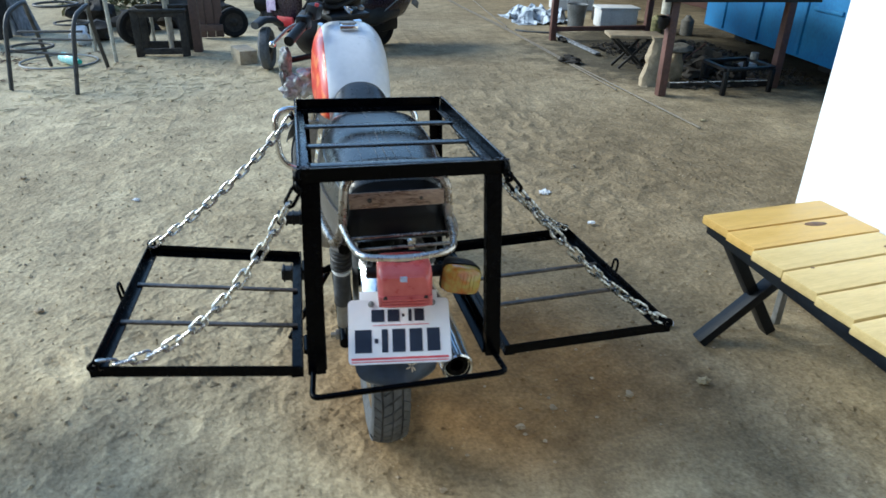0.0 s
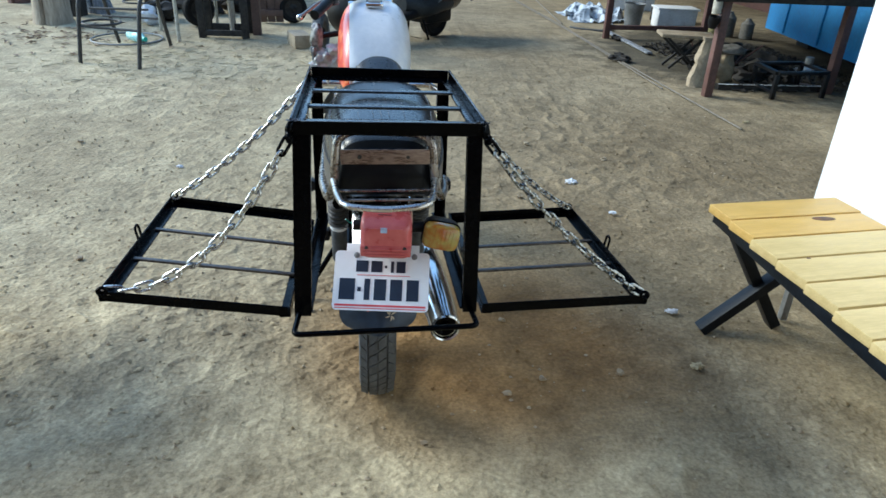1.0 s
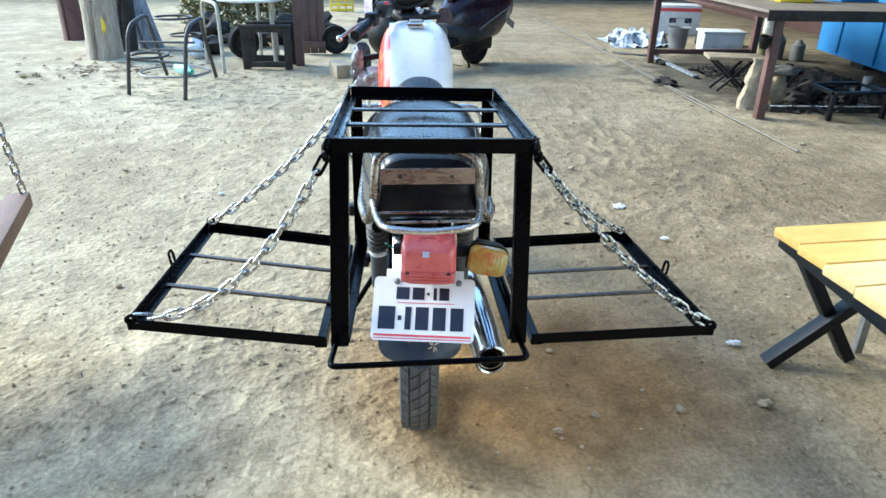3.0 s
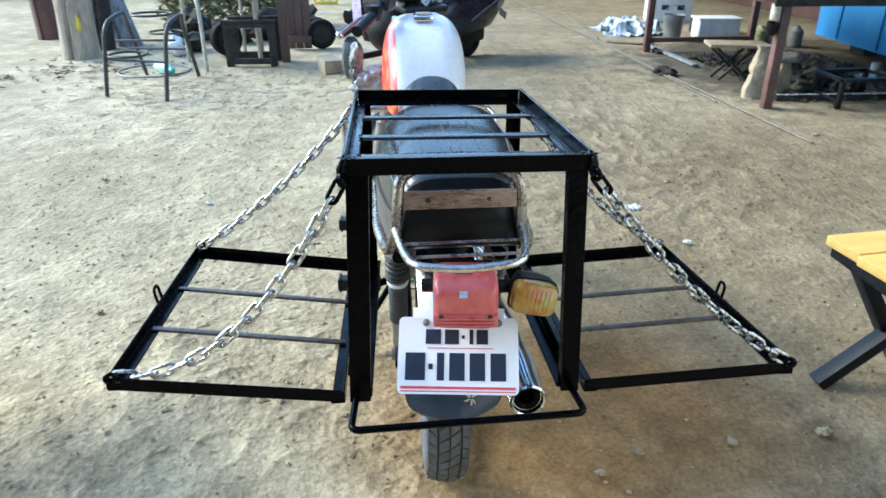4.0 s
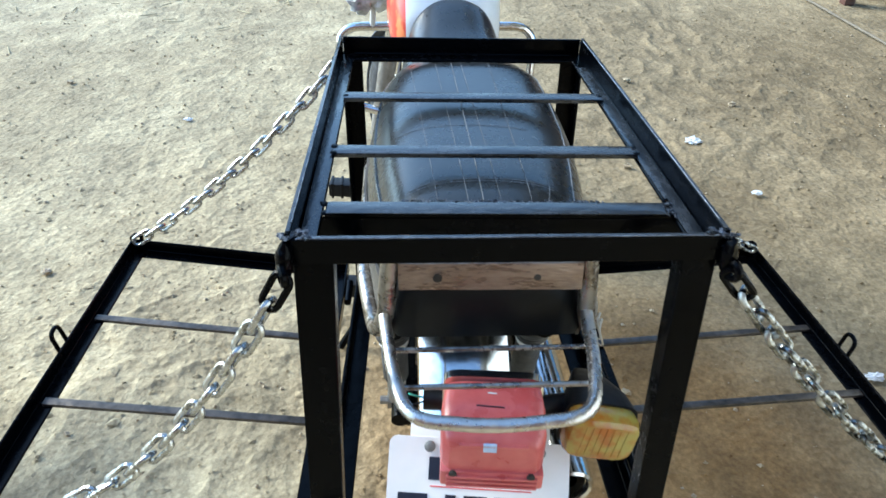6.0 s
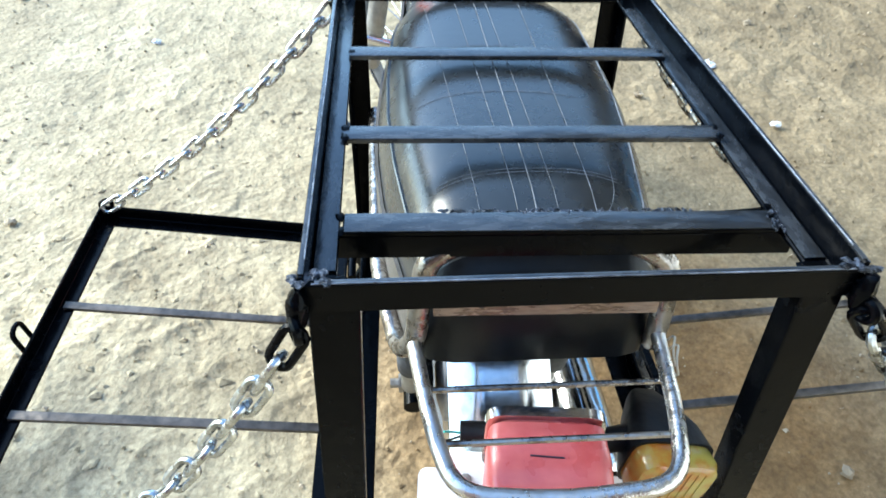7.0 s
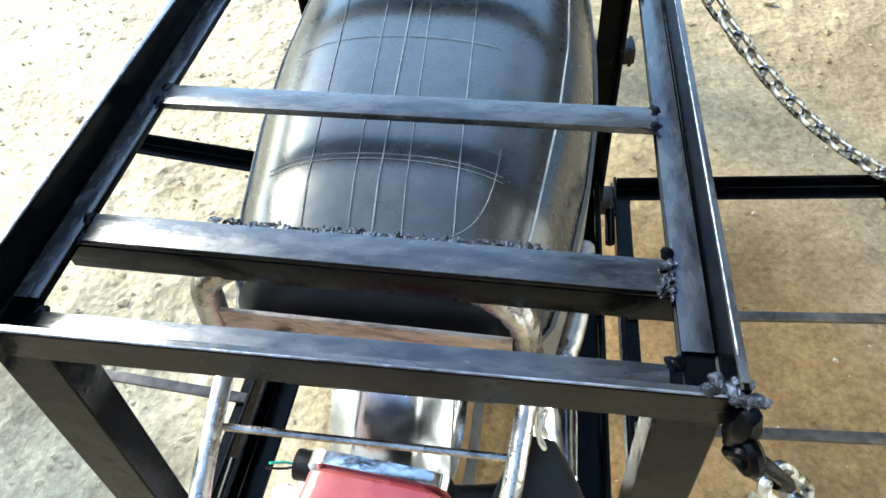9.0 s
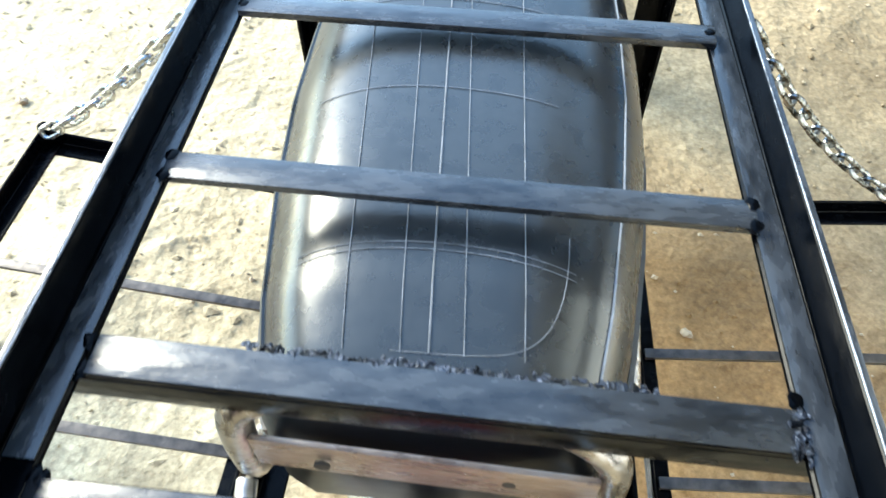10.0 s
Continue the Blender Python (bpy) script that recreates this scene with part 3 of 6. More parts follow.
# Overhead sheet added out of view; cuts skylight on the right-hand ground.
whole("roof_side_unseen", box((4.7, 7.4, 0.04), pose(3.0, -1.0, 3.02, 0, -3, 0), 0.004), TIN, "tin eave, unseen, added above the white wall to shade the right", "roof", kind="structure")
nail = mesh_of("nail", lathe([(0.0, 0.0), (0.006, 0.002), (0.006, 0.006), (0.003, 0.018), (0.0, 0.018)], pose(0, 0, 0, -90, 0, 0), 8), GREY_METAL)
for z in (0.86, 1.22, 1.62):
    tagged(place("nail", nail, None, pose(1.70, 0.868, z)), "small nail head on the white wall edge", "nail", "nails in the wall edge")


# ---- carrier rack on the motorcycle ----
rack = thing("carrier_rack", (0, 0.28, 0.445), "black welded angle iron luggage rack with two fold-down side trays", "luggage rack")
TRL, TRR, TFL, TFR = Vector((-0.207, 0.0, 0.887)), Vector((0.207, 0.0, 0.886)), Vector((-0.209, 0.613, 0.865)), Vector((0.199, 0.611, 0.861))
BRL, BRR, BFL, BFR = Vector((-0.216, -0.045, 0.468)), Vector((0.207, -0.045, 0.470)), Vector((-0.204, 0.572, 0.445)), Vector((0.196, 0.572, 0.445))
X, Y, Z = Vector((1, 0, 0)), Vector((0, 1, 0)), Vector((0, 0, 1))
part("rear_beam", ell(TRL + X * 0.006, TRR - X * 0.006, Y, Z, 0.029), BLACK, rack)
part("front_beam", ell(TFL + X * 0.006, TFR - X * 0.006, -Y, Z), BLACK, rack)
part("side_rail", ell(TRL + Y * 0.003 + Z * 0.001, TFL - Y * 0.003 + Z * 0.001, X, Z, 0.024, h=0.033), BLACK, rack)
part("side_rail", ell(TRR + Y * 0.003 + Z * 0.001, TFR - Y * 0.003 + Z * 0.001, -X, Z, 0.024, h=0.033), BLACK, rack)
for top, low, u, v in ((TFL, BFL, X, -Y), (TFR, BFR, -X, -Y)):
    part("post", ell(top + u * 0.004 + v * 0.004 + Z * 0.004, low, u, v), BLACK, rack)
for top, low, u, w in ((TRL, BRL, X, 0.038), (TRR, BRR, -X, 0.033)):
    part("post", ell(top + u * (w + 0.004) + Y * 0.004 - Z * 0.001, low + u * (w - 0.001), -u, Y, w, 0.004, h=0.027), BLACK, rack)
for a, b, u in ((BRL, BFL, X), (BRR, BFR, -X)):
    part("bottom_rail", ell(a + u * 0.008 + Y * 0.006 + Z * 0.006, b + u * 0.008 - Y * 0.006 + Z * 0.006, u, Z, 0.032), BLACK, rack)


# the welded slat: an angle iron whose upright flange runs on below the rails
bm = bar((-0.181, 0.0930, 0.8890), (0.181, 0.0842, 0.8890), 0.0240, 0.0040, 0.0010)
bar((-0.199, 0.0828, 0.8750), (0.197, 0.0736, 0.8750), 0.0040, 0.0235, 0.0010, bm)
part("slat", bm, BLACK, rack, "scratched angle iron slat with a rough weld bead")
# Paler, glossier plate: scratches plus painted sky sheen on the slat top.
part("scraped_sheen", bar((-0.1795, 0.0930, 0.8914), (0.1795, 0.0842, 0.8914), 0.0225, 0.0012, 0.0004), SCRAPED, rack, "scraped slat top, made paler and glossier for sky sheen")
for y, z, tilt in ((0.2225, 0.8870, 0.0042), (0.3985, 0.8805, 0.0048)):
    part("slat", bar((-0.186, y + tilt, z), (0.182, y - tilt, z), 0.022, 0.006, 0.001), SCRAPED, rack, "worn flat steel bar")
bm = bmesh.new()
for i in range(74):
    x = -0.100 + 0.0029 * i + random.uniform(-0.0012, 0.0012)
    lump((x, 0.1016 - 0.0246 * x + random.uniform(-0.0016, 0.0022), 0.8912), (random.uniform(0.0012, 0.0034), random.uniform(0.0014, 0.0030), random.uniform(0.0006, 0.0019)), i, 0.7, 1, bm)
tagged(part("weld_bead", bm, WELD, rack), "bare lumpy weld bead", kind="stuff")
welds = [(-0.182, 0.084, 0.891), (-0.183, 0.100, 0.892), (0.180, 0.100, 0.892), (-0.184, 0.218, 0.890), (-0.184, 0.234, 0.890), (0.180, 0.210, 0.890), (0.180, 0.226, 0.890), (-0.183, 0.402, 0.883), (0.178, 0.396, 0.883),
         (-0.183, 0.030, 0.891), (0.182, 0.030, 0.891), (-0.178, 0.028, 0.891), (0.178, 0.028, 0.891), (-0.20, 0.006, 0.916), (0.20, 0.006, 0.915), (-0.203, 0.60, 0.892), (0.195, 0.60, 0.890), (-0.197, -0.040, 0.476), (0.188, -0.040, 0.478)]
for i, p in enumerate(welds):
    part("weld", lump(p, (0.004, 0.005, 0.0012), i + 50, 0.6, 2), BLACK, rack)
bm = bmesh.new()
for k in range(12):
    lump((0.179 + random.uniform(-0.0035, 0.004), 0.0705 + 0.0022 * k, 0.8922), (random.uniform(0.002, 0.004), random.uniform(0.002, 0.004), 0.0016), 80 + k, 0.6, 1, bm)
tagged(part("weld_bead", bm, WELD, rack), "bright weld across the slat end", kind="stuff")
part("worn_edge", tube([TRL + Vector((0.010, 0.0008, 0.0296)), TRR + Vector((-0.010, 0.0008, 0.0296))], 0.0007, 6), WORN, rack, "worn bright steel edge")
for a, b, s in ((TRL, TFL, 1), (TRR, TFR, -1)):
    part("worn_edge", tube([a + Vector((s * 0.0045, 0.02, 0.0346)), b + Vector((s * 0.0045, -0.02, 0.0346))], 0.0006, 6), WORN, rack, "worn bright steel edge")
# Strips on upward faces stand in for the sky sheen BLACK lacks.
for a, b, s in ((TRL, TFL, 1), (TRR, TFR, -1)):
    part("scraped_sheen", bar(a + Vector((s * 0.0150, 0.036, 0.0066)), b + Vector((s * 0.0150, -0.036, 0.0066)), 0.0165, 0.0012, 0.0004), SCRAPED_RAIL, rack, "scraped rail top, made paler and glossier for sky sheen")
    part("scraped_sheen", bar(a + Vector((s * 0.0028, 0.006, 0.0343)), b + Vector((s * 0.0028, -0.006, 0.0343)), 0.0040, 0.0010, 0.0003), SCRAPED_RAIL, rack, "paler glossy strip for the sky sheen on the rail edge")
part("scraped_sheen", bar(TRL + Vector((0.012, 0.0026, 0.0294)), TRR + Vector((-0.012, 0.0026, 0.0294)), 0.0042, 0.0010, 0.0003), SCRAPED, rack, "paler glossy strip for the sky sheen on the beam edge")
part("scraped_sheen", bar(TRL + Vector((0.030, 0.0180, 0.0054)), TRR + Vector((-0.030, 0.0180, 0.0054)), 0.0200, 0.0012, 0.0003), SCRAPED, rack, "paler glossy strip for the sky sheen on the beam floor")
part("bumper_rod", tube(rounded([(-0.205, -0.035, 0.476), (-0.211, -0.137, 0.479), (0.196, -0.134, 0.490), (0.192, -0.035, 0.478)], 0.018), 0.0065), BLACK, rack)


def eyelet(center, axis, r=0.009, wire=0.0045):
    a = Vector(axis).normalized()
    u = a.orthogonal().normalized()
    v = a.cross(u)
    return tube([Vector(center) + u * (r * math.cos(t)) + v * (r * math.sin(t)) for t in (2 * math.pi * k / 14 for k in range(14))], wire, 8, True)


def stadium_link(length=0.033, width=0.0175, wire=0.0036):
    """One chain link lying in the local xy plane, long along x."""
    r = width / 2
    h = (length + 0.004) / 2 - r + wire
    pts = [(h + r * math.cos(a), r * math.sin(a), 0) for a in steps(-math.pi / 2, math.pi / 2, 7)]
    pts += [(-h + r * math.cos(a), r * math.sin(a), 0) for a in steps(math.pi / 2, 1.5 * math.pi, 7)]
    return tube(pts, wire, 8, True)


LINK = mesh_of("link", stadium_link(), ZINC)
LINK_SHADED = mesh_of("link", stadium_link(), ZINC_SHADED)
LINK_BLACK = mesh_of("link", stadium_link(), BLACK)


def hang_chain(parent, a, b, sag, dark=1, twist=0.0, label="bright zinc plated link chain", link=LINK):
    """A chain of links between two points, each link turned a quarter against the last."""
    a, b = Vector(a), Vector(b)
    curve = [mix3(a, b, f) - Z * (4 * sag * f * (1 - f)) for f in steps(0, 1, 80)]
    total = sum((q - p).length for p, q in zip(curve, curve[1:]))
    n = round(total / 0.033)
    lug = part("chain", eyelet(a + Z * 0.004, (1, 0.4, 0), 0.0085, 0.0042), BLACK, parent, label)
    want, run, i = [], 0.0, 0
    for p, q in zip(curve, curve[1:]):
        d = (q - p).length
        while i < n and (i + 0.5) * total / n <= run + d:
            want.append((mix3(p, q, ((i + 0.5) * total / n - run) / d), (q - p).normalized()))
            i += 1
        run += d
    for i, (p, d) in enumerate(want):
        side = d.cross(Z).normalized()
        m = Matrix((d, side, d.cross(side))).transposed().to_4x4()
        m.translation = p
        spin = (0 if i % 2 else 90) + twist * i + 6 * math.sin(i * 2.3)
        place("link", LINK_BLACK if i < dark else link, lug, m @ pose(0, 0, 0, spin + 25))


for s, top in ((-1, TRL), (1, TRR)):
    gusset = lump(top + Vector((s * 0.001, -0.004, 0.010)), (0.008, 0.009, 0.018), 33 + s, 0.3, 3)
    part("chain_lug", gusset, BLACK, rack, "black welded lug at the rack corner")
    bm = bmesh.new()
    for k in range(14):
        lump(top + Vector((s * random.uniform(-0.022, 0.004), random.uniform(-0.002, 0.011), 0.0305 + random.uniform(-0.001, 0.001))), (random.uniform(0.0025, 0.005), random.uniform(0.0025, 0.0045), 0.0013), 60 + k, 0.5, 2, bm)
    tagged(part("weld_bead", bm, WELD, rack), "bright lumpy corner weld", kind="stuff")


def side_tray(s, outer_rear, outer_front, inner_rear, inner_front, slats, ring_y):
    """A fold-down tray of angle iron with two thin slats; s is -1 or 1."""
    drop = Z * 0.026
    o_r, o_f, i_r, i_f = [Vector(p) - drop for p in (outer_rear, outer_front, inner_rear, inner_front)]
    inward = X * -s
    tray = part("side_tray", ell(o_r, o_f, inward, Z, 0.026, 0.004), BLACK, rack, "fold-down side tray of black angle iron")
    part("tray_rail", ell(i_r, i_f, -inward, Z, 0.026, 0.004), BLACK, tray)
    part("tray_rail", ell(o_r + inward * 0.005 + Y * 0.001, i_r - inward * 0.005 + Y * 0.001, Y, Z, 0.026, 0.004), BLACK, tray)
    part("tray_rail", ell(o_f + inward * 0.005 - Y * 0.001, i_f - inward * 0.005 - Y * 0.001, -Y, Z, 0.026, 0.004), BLACK, tray)
    for y in slats:
        f = (y - o_r.y) / (o_f.y - o_r.y)
        a = mix3(o_r, o_f, f) + inward * 0.012 + Z * 0.007
        b = mix3(i_r, i_f, f) - inward * 0.012 + Z * 0.007
        part("tray_slat", bar(a, b, 0.013, 0.006, 0.001), TRAY_BAR, tray, "thin worn steel bar")
    f = (ring_y - o_r.y) / (o_f.y - o_r.y)
    c = mix3(o_r, o_f, f) - inward * 0.004 + Z * 0.016
    part("loop", tube(rounded([c - Y * 0.013, c - Y * 0.013 - inward * 0.005 + Z * 0.036, c + Y * 0.013 - inward * 0.005 + Z * 0.036, c + Y * 0.013], 0.013), 0.0035, 8), BLACK, tray)
    for f in (0.16, 0.84):
        h = mix3(i_r, i_f, f) + inward * 0.008 + Z * 0.02
        part("hinge", tube([h - Y * 0.03, h + Y * 0.03], 0.007, 10), BLACK, tray)
    for c in (o_r, o_f):
        part("corner_ring", eyelet(c + inward * 0.010 + Z * 0.026, (0.3 * s, 1, 0), 0.009, 0.004), BLACK, tray)


side_tray(-1, (-0.642, -0.035, 0.537), (-0.645, 0.606, 0.498), (-0.226, -0.040, 0.489), (-0.222, 0.590, 0.449), (0.182, 0.378), 0.295)
side_tray(1, (0.636, -0.026, 0.496), (0.628, 0.622, 0.450), (0.220, -0.040, 0.488), (0.214, 0.595, 0.442), (0.205, 0.370), 0.293)
hang_chain(rack, (-0.210, -0.014, 0.882), (-0.627, -0.028, 0.537), 0.100)
hang_chain(rack, (-0.218, 0.604, 0.850), (-0.632, 0.596, 0.498), 0.028, 0)
hang_chain(rack, (0.212, -0.012, 0.880), (0.620, -0.020, 0.498), 0.034, twist=9, label="zinc link chain with its shade in the darker plating", link=LINK_SHADED)
hang_chain(rack, (0.208, 0.604, 0.850), (0.612, 0.600, 0.456), 0.048, label="zinc link chain with its shade in the darker plating", link=LINK_SHADED)

# ---- motorcycle ----
BX = -0.018
bike = thing("motorcycle", (BX, 0.36, 0), "old motorcycle with silver white tank, red stripe and black seat", "motorcycle")


def wheel(name, center, radius, half, spin, parent):
    """A spoked wheel with a blocky tyre; spin turns it about the upright axis."""
    m = Matrix.Translation(center) @ pose(0, 0, 0, 0, 90, spin)
    side = [(radius - 0.075, -half * 0.72), (radius - 0.055, -half * 0.95), (radius - 0.03, -half), (radius - 0.012, -half * 0.8), (radius - 0.003, -half * 0.4), (radius, 0)]
    prof = side + [(r, -z) for r, z in side[-2::-1]] + [(radius - 0.082, half * 0.5), (radius - 0.082, -half * 0.5)]
    bm = lathe(prof, None, 56, closed=True)
    verts = []
    count = 54
    for row, (lat, size) in enumerate(((-0.72, 0.40), (-0.235, 0.42), (0.235, 0.42), (0.72, 0.40))):
        for k in range(count):
            a = 2 * math.pi * (k + (0.5 if row % 2 else 0.0)) / count
            rr = radius - 0.014 * abs(lat) ** 2.2
            tang = Vector((-math.sin(a), math.cos(a), 0))
            out = Vector((math.cos(a), math.sin(a), 0))
            out = (out + Z * lat * 0.55).normalized()
            wide = (Z - out * out.z).normalized()
            c = Vector((math.cos(a) * rr, math.sin(a) * rr, lat * half))
            shear = 0.004 if row in (0, 3) else -0.004
            corners = []
            for h in (-0.002, 0.003):
                for i, j in ((-1, -1), (1, -1), (1, 1), (-1, 1)):
                    corners.append(bm.verts.new(c + out * h + tang * (i * 0.0155 + j * shear * 2.0) + wide * (j * size * half * 0.5)))
            for f in ((4, 5, 6, 7), (0, 1, 5, 4), (1, 2, 6, 5), (2, 3, 7, 6), (3, 0, 4, 7)):
                bm.faces.new([corners[q] for q in f])
    bm.transform(m)
    tyre = part(name, bm, RUBBER, parent, "dusty black tyre with worn block tread")
    rim_r = radius - 0.075
    part("rim", lathe([(rim_r, -half * 0.7), (rim_r - 0.018, -half * 0.5), (rim_r - 0.022, 0), (rim_r - 0.018, half * 0.5), (rim_r, half * 0.7), (rim_r + 0.004, half * 0.6), (rim_r + 0.004, -half * 0.6)], m, 40, closed=True), CHROME, tyre)
    part("hub", lathe([(0.0, -0.055), (0.03, -0.055), (0.065, -0.045), (0.07, -0.02), (0.04, 0.0), (0.065, 0.03), (0.03, 0.05), (0.0, 0.05)], m, 24), ALLOY, tyre)
    bm = bmesh.new()
    for k in range(24):
        a = 2 * math.pi * k / 24
        b = a + (0.5 if k % 4 < 2 else -0.5)
        z = 0.03 if k % 2 else -0.03
        tube([m @ Vector((0.055 * math.cos(a), 0.055 * math.sin(a), z)), m @ Vector(((rim_r - 0.018) * math.cos(b), (rim_r - 0.018) * math.sin(b), z * 0.2))], 0.0018, 5, False, bm)
    part("spokes", bm, CHROME, tyre)


wheel("rear_wheel", (BX - 0.006, 0.352, 0.302), 0.302, 0.049, 0, bike)
STEER = 38
wheel("front_wheel", (BX - 0.03, 1.60, 0.298), 0.298, 0.038, STEER, bike)


# seat
def seat_profile(y):
    pts = [(0.078, 0.080, 0.790, 0.722), (0.090, 0.104, 0.826, 0.712), (0.115, 0.122, 0.848, 0.708), (0.17, 0.134, 0.862, 0.705), (0.27, 0.149, 0.866, 0.70), (0.36, 0.156, 0.868, 0.70), (0.45, 0.155, 0.870, 0.70),
           (0.55, 0.148, 0.872, 0.70), (0.62, 0.138, 0.856, 0.70), (0.68, 0.127, 0.824, 0.70), (0.76, 0.115, 0.806, 0.70), (0.85, 0.108, 0.830, 0.715), (0.90, 0.101, 0.850, 0.74), (0.94, 0.092, 0.864, 0.77), (0.97, 0.070, 0.864, 0.80), (0.985, 0.03, 0.852, 0.82)]
    for a, b in zip(pts, pts[1:]):
        if y <= b[0]:
            f = (y - a[0]) / (b[0] - a[0])
            f = max(0.0, min(1.0, f))
            return [p + (q - p) * f for p, q in zip(a[1:], b[1:])]
    return pts[-1][1:]


SEAT_P = 3.6


def seat_top(x, y):
    w, zt, zb = seat_profile(y)
    k = min(0.999, abs(x - SX) / w)
    return zb + (zt - zb) * (1 - k ** SEAT_P) ** (1 / SEAT_P)


SX = -0.003
rings = []
for y in steps(0.078, 0.30, 20) + steps(0.32, 0.985, 36):
    w, zt, zb = seat_profile(y)
    rings.append(arch_ring(SX, y, w, zb, zt, SEAT_P - 1.2 * max(0.0, min(1.0, (y - 0.78) / 0.1)), 36))
seat = part("seat", loft(rings), VINYL, bike, "worn black vinyl dual seat with pale stitched grid")
# Thin shell over the rear of the seat that carries the painted shade.
part("seat_back", loft([arch_ring(SX, y - 0.0022, w + 0.0015, zb - 0.001, zt + 0.0016, SEAT_P, 36) for y, (w, zt, zb) in ((q, seat_profile(q)) for q in steps(0.078, 0.108, 8))]), VINYL_SHADED, seat, "back of the seat, its shade in the darker vinyl")
seat.modifiers.new("soften", "SUBSURF").render_levels = 1
seat.modifiers["soften"].levels = 1
band = []
for y in steps(0.10, 0.84, 40):
    w, zt, zb = seat_profile(y)
    band.append([Vector((SX + s * (w + 0.0035), y, z)) for s, z in ((-1, zb - 0.012), (-1, zb + 0.062), (1, zb + 0.062), (1, zb - 0.012))])
for s in (0, 1):
    strip = []
    for b in band:
        q = b[0:2] if s == 0 else b[2:4][::-1]
        inward = Vector((0.004 if s == 0 else -0.004, 0, 0))
        strip.append([q[0], q[1], q[1] + inward, q[0] + inward])
    part("seat_skirt", loft(strip), VINYL_SIDE, seat, "dusty brown grey seat side")


def stitch(points, r=0.0011):
    return tube([(x, y, seat_top(x, y) + 0.0005) for x, y in points], r, 5)


for x, lean in ((-0.060, 0.078), (-0.025, 0.065), (-0.0075, 0.045), (0.013, 0.058), (0.049, 0.038)):
    part("stitching", stitch([(x - lean * (y - 0.145), y) for y in steps(0.128, 0.56, 44)], 0.0007 if x == -0.0075 else 0.0004), THREAD, seat)
for y in (0.194, 0.199, 0.337, 0.44):
    part("stitching", stitch([(x - 0.09 * (y - 0.19), y - 1.4 * (x + 0.01) ** 2) for x in steps(-0.098, 0.080, 24)], 0.0003), THREAD, seat)
part("stitching", stitch([(-0.03 + 0.105 * math.sin(f * math.pi / 2), 0.128 + 0.085 * (1 - math.cos(f * math.pi / 2)) ** 2.3) for f in steps(0, 1, 24)], 0.0003), THREAD, seat)
for s in (-1, 1):
    part("piping", tube([(SX + s * seat_profile(y)[0] * (0.905 if s < 0 else 0.80), y, seat_top(SX + s * seat_profile(y)[0] * (0.905 if s < 0 else 0.80), y) + 0.0005) for y in steps(0.10, 0.66, 40)], 0.0022 if s < 0 else 0.0009, 6), VINYL if s < 0 else PIPING, seat)

# tank
rings = []
for y, w, zt, zb in ((0.925, 0.06, 0.838, 0.76), (0.935, 0.092, 0.850, 0.735), (0.96, 0.110, 0.885, 0.725), (1.0, 0.118, 0.928, 0.722), (1.06, 0.125, 0.970, 0.725), (1.13, 0.130, 0.997, 0.735), (1.20, 0.129, 1.006, 0.75), (1.27, 0.120, 1.002, 0.775), (1.32, 0.10, 0.985, 0.80), (1.345, 0.06, 0.95, 0.83)):
    rings.append(arch_ring(0.003, 0.925 + (y - 0.925) * 1.10, w * 1.04, zb, zt, 3.7, 40))
bm = loft(rings)
tank = place("fuel_tank", mesh_of("fuel_tank", bm, TANK), bike, Matrix.Translation((BX, 0, 0)), "silver white fuel tank with red and orange flank stripe")
tank.modifiers.new("soften", "SUBSURF").render_levels = 2
tank.modifiers["soften"].levels = 2
cap = part("fuel_cap", box((0.062, 0.055, 0.016), pose(BX + 0.004, 1.152, 1.003, 4), 0.006), CHROME, tank, "chrome flap fuel cap")
part("flap", box((0.044, 0.03, 0.006), pose(BX + 0.004, 1.156, 1.014, 4), 0.002), ALLOY, cap)

# rear mudguard, chrome above and painted below
def guard(th0, th1, r, half, n=16, crown=0.02, power=2.2, rounded_end=False):
    rings = []
    for th in steps(th0, th1, n):
        a = radians(th)
        out = Vector((0, -math.sin(a), math.cos(a)))
        c = Vector((BX - 0.006, 0.352, 0.302))
        end = max(0.0, (th - th1 + 9) / 9)
        hh = half * max(0.35, (1 - end ** 3.2) ** 0.5) if rounded_end else half
        outer = [c + out * (r - crown * (abs(k) ** power if power < 4 else max(0.0, (abs(k) - 0.42) / 0.58) ** 1.2)) + X * (k * hh) for k in steps(-1, 1, 15)]
        inner = [p - out * 0.003 for p in outer[::-1]]
        rings.append(outer + inner)
    return loft(rings)


part("rear_mudguard", guard(-35, 52, 0.405, 0.060, 22, 0.022, 4.5), SHEET_CHROME, bike, "chrome rear mudguard")
flap = part("mudguard_flap", guard(49, 74.0, 0.438, 0.092, 40, 0.026, 2.2, True), FENDER, bike, "blue black painted mudguard end with small decals")
a = radians(67.5)
spot = Vector((BX, 0.352 - 0.441 * math.sin(a), 0.302 + 0.441 * math.cos(a)))
for k in range(6):
    m = Matrix.Translation(spot + X * 0.022 + Vector((0, -0.0005, 0.002))) @ pose(0, 0, 0, 66, 0, 0) @ pose(0, 0, 0, 0, 0, 58 * k + 10 + 14 * math.sin(k * 2.1))
    part("decal", loft([[m @ Vector((x, y + 0.004 * math.sin(x * 160), z)) for y, z in ((-w, 0.0), (w, 0.0), (w, 0.0022), (-w, 0.0022))] for x, w in ((0.002, 0.0006), (0.006, 0.0016), (0.010, 0.0012), (0.013, 0.0004))]), CREAM_DECAL, flap)
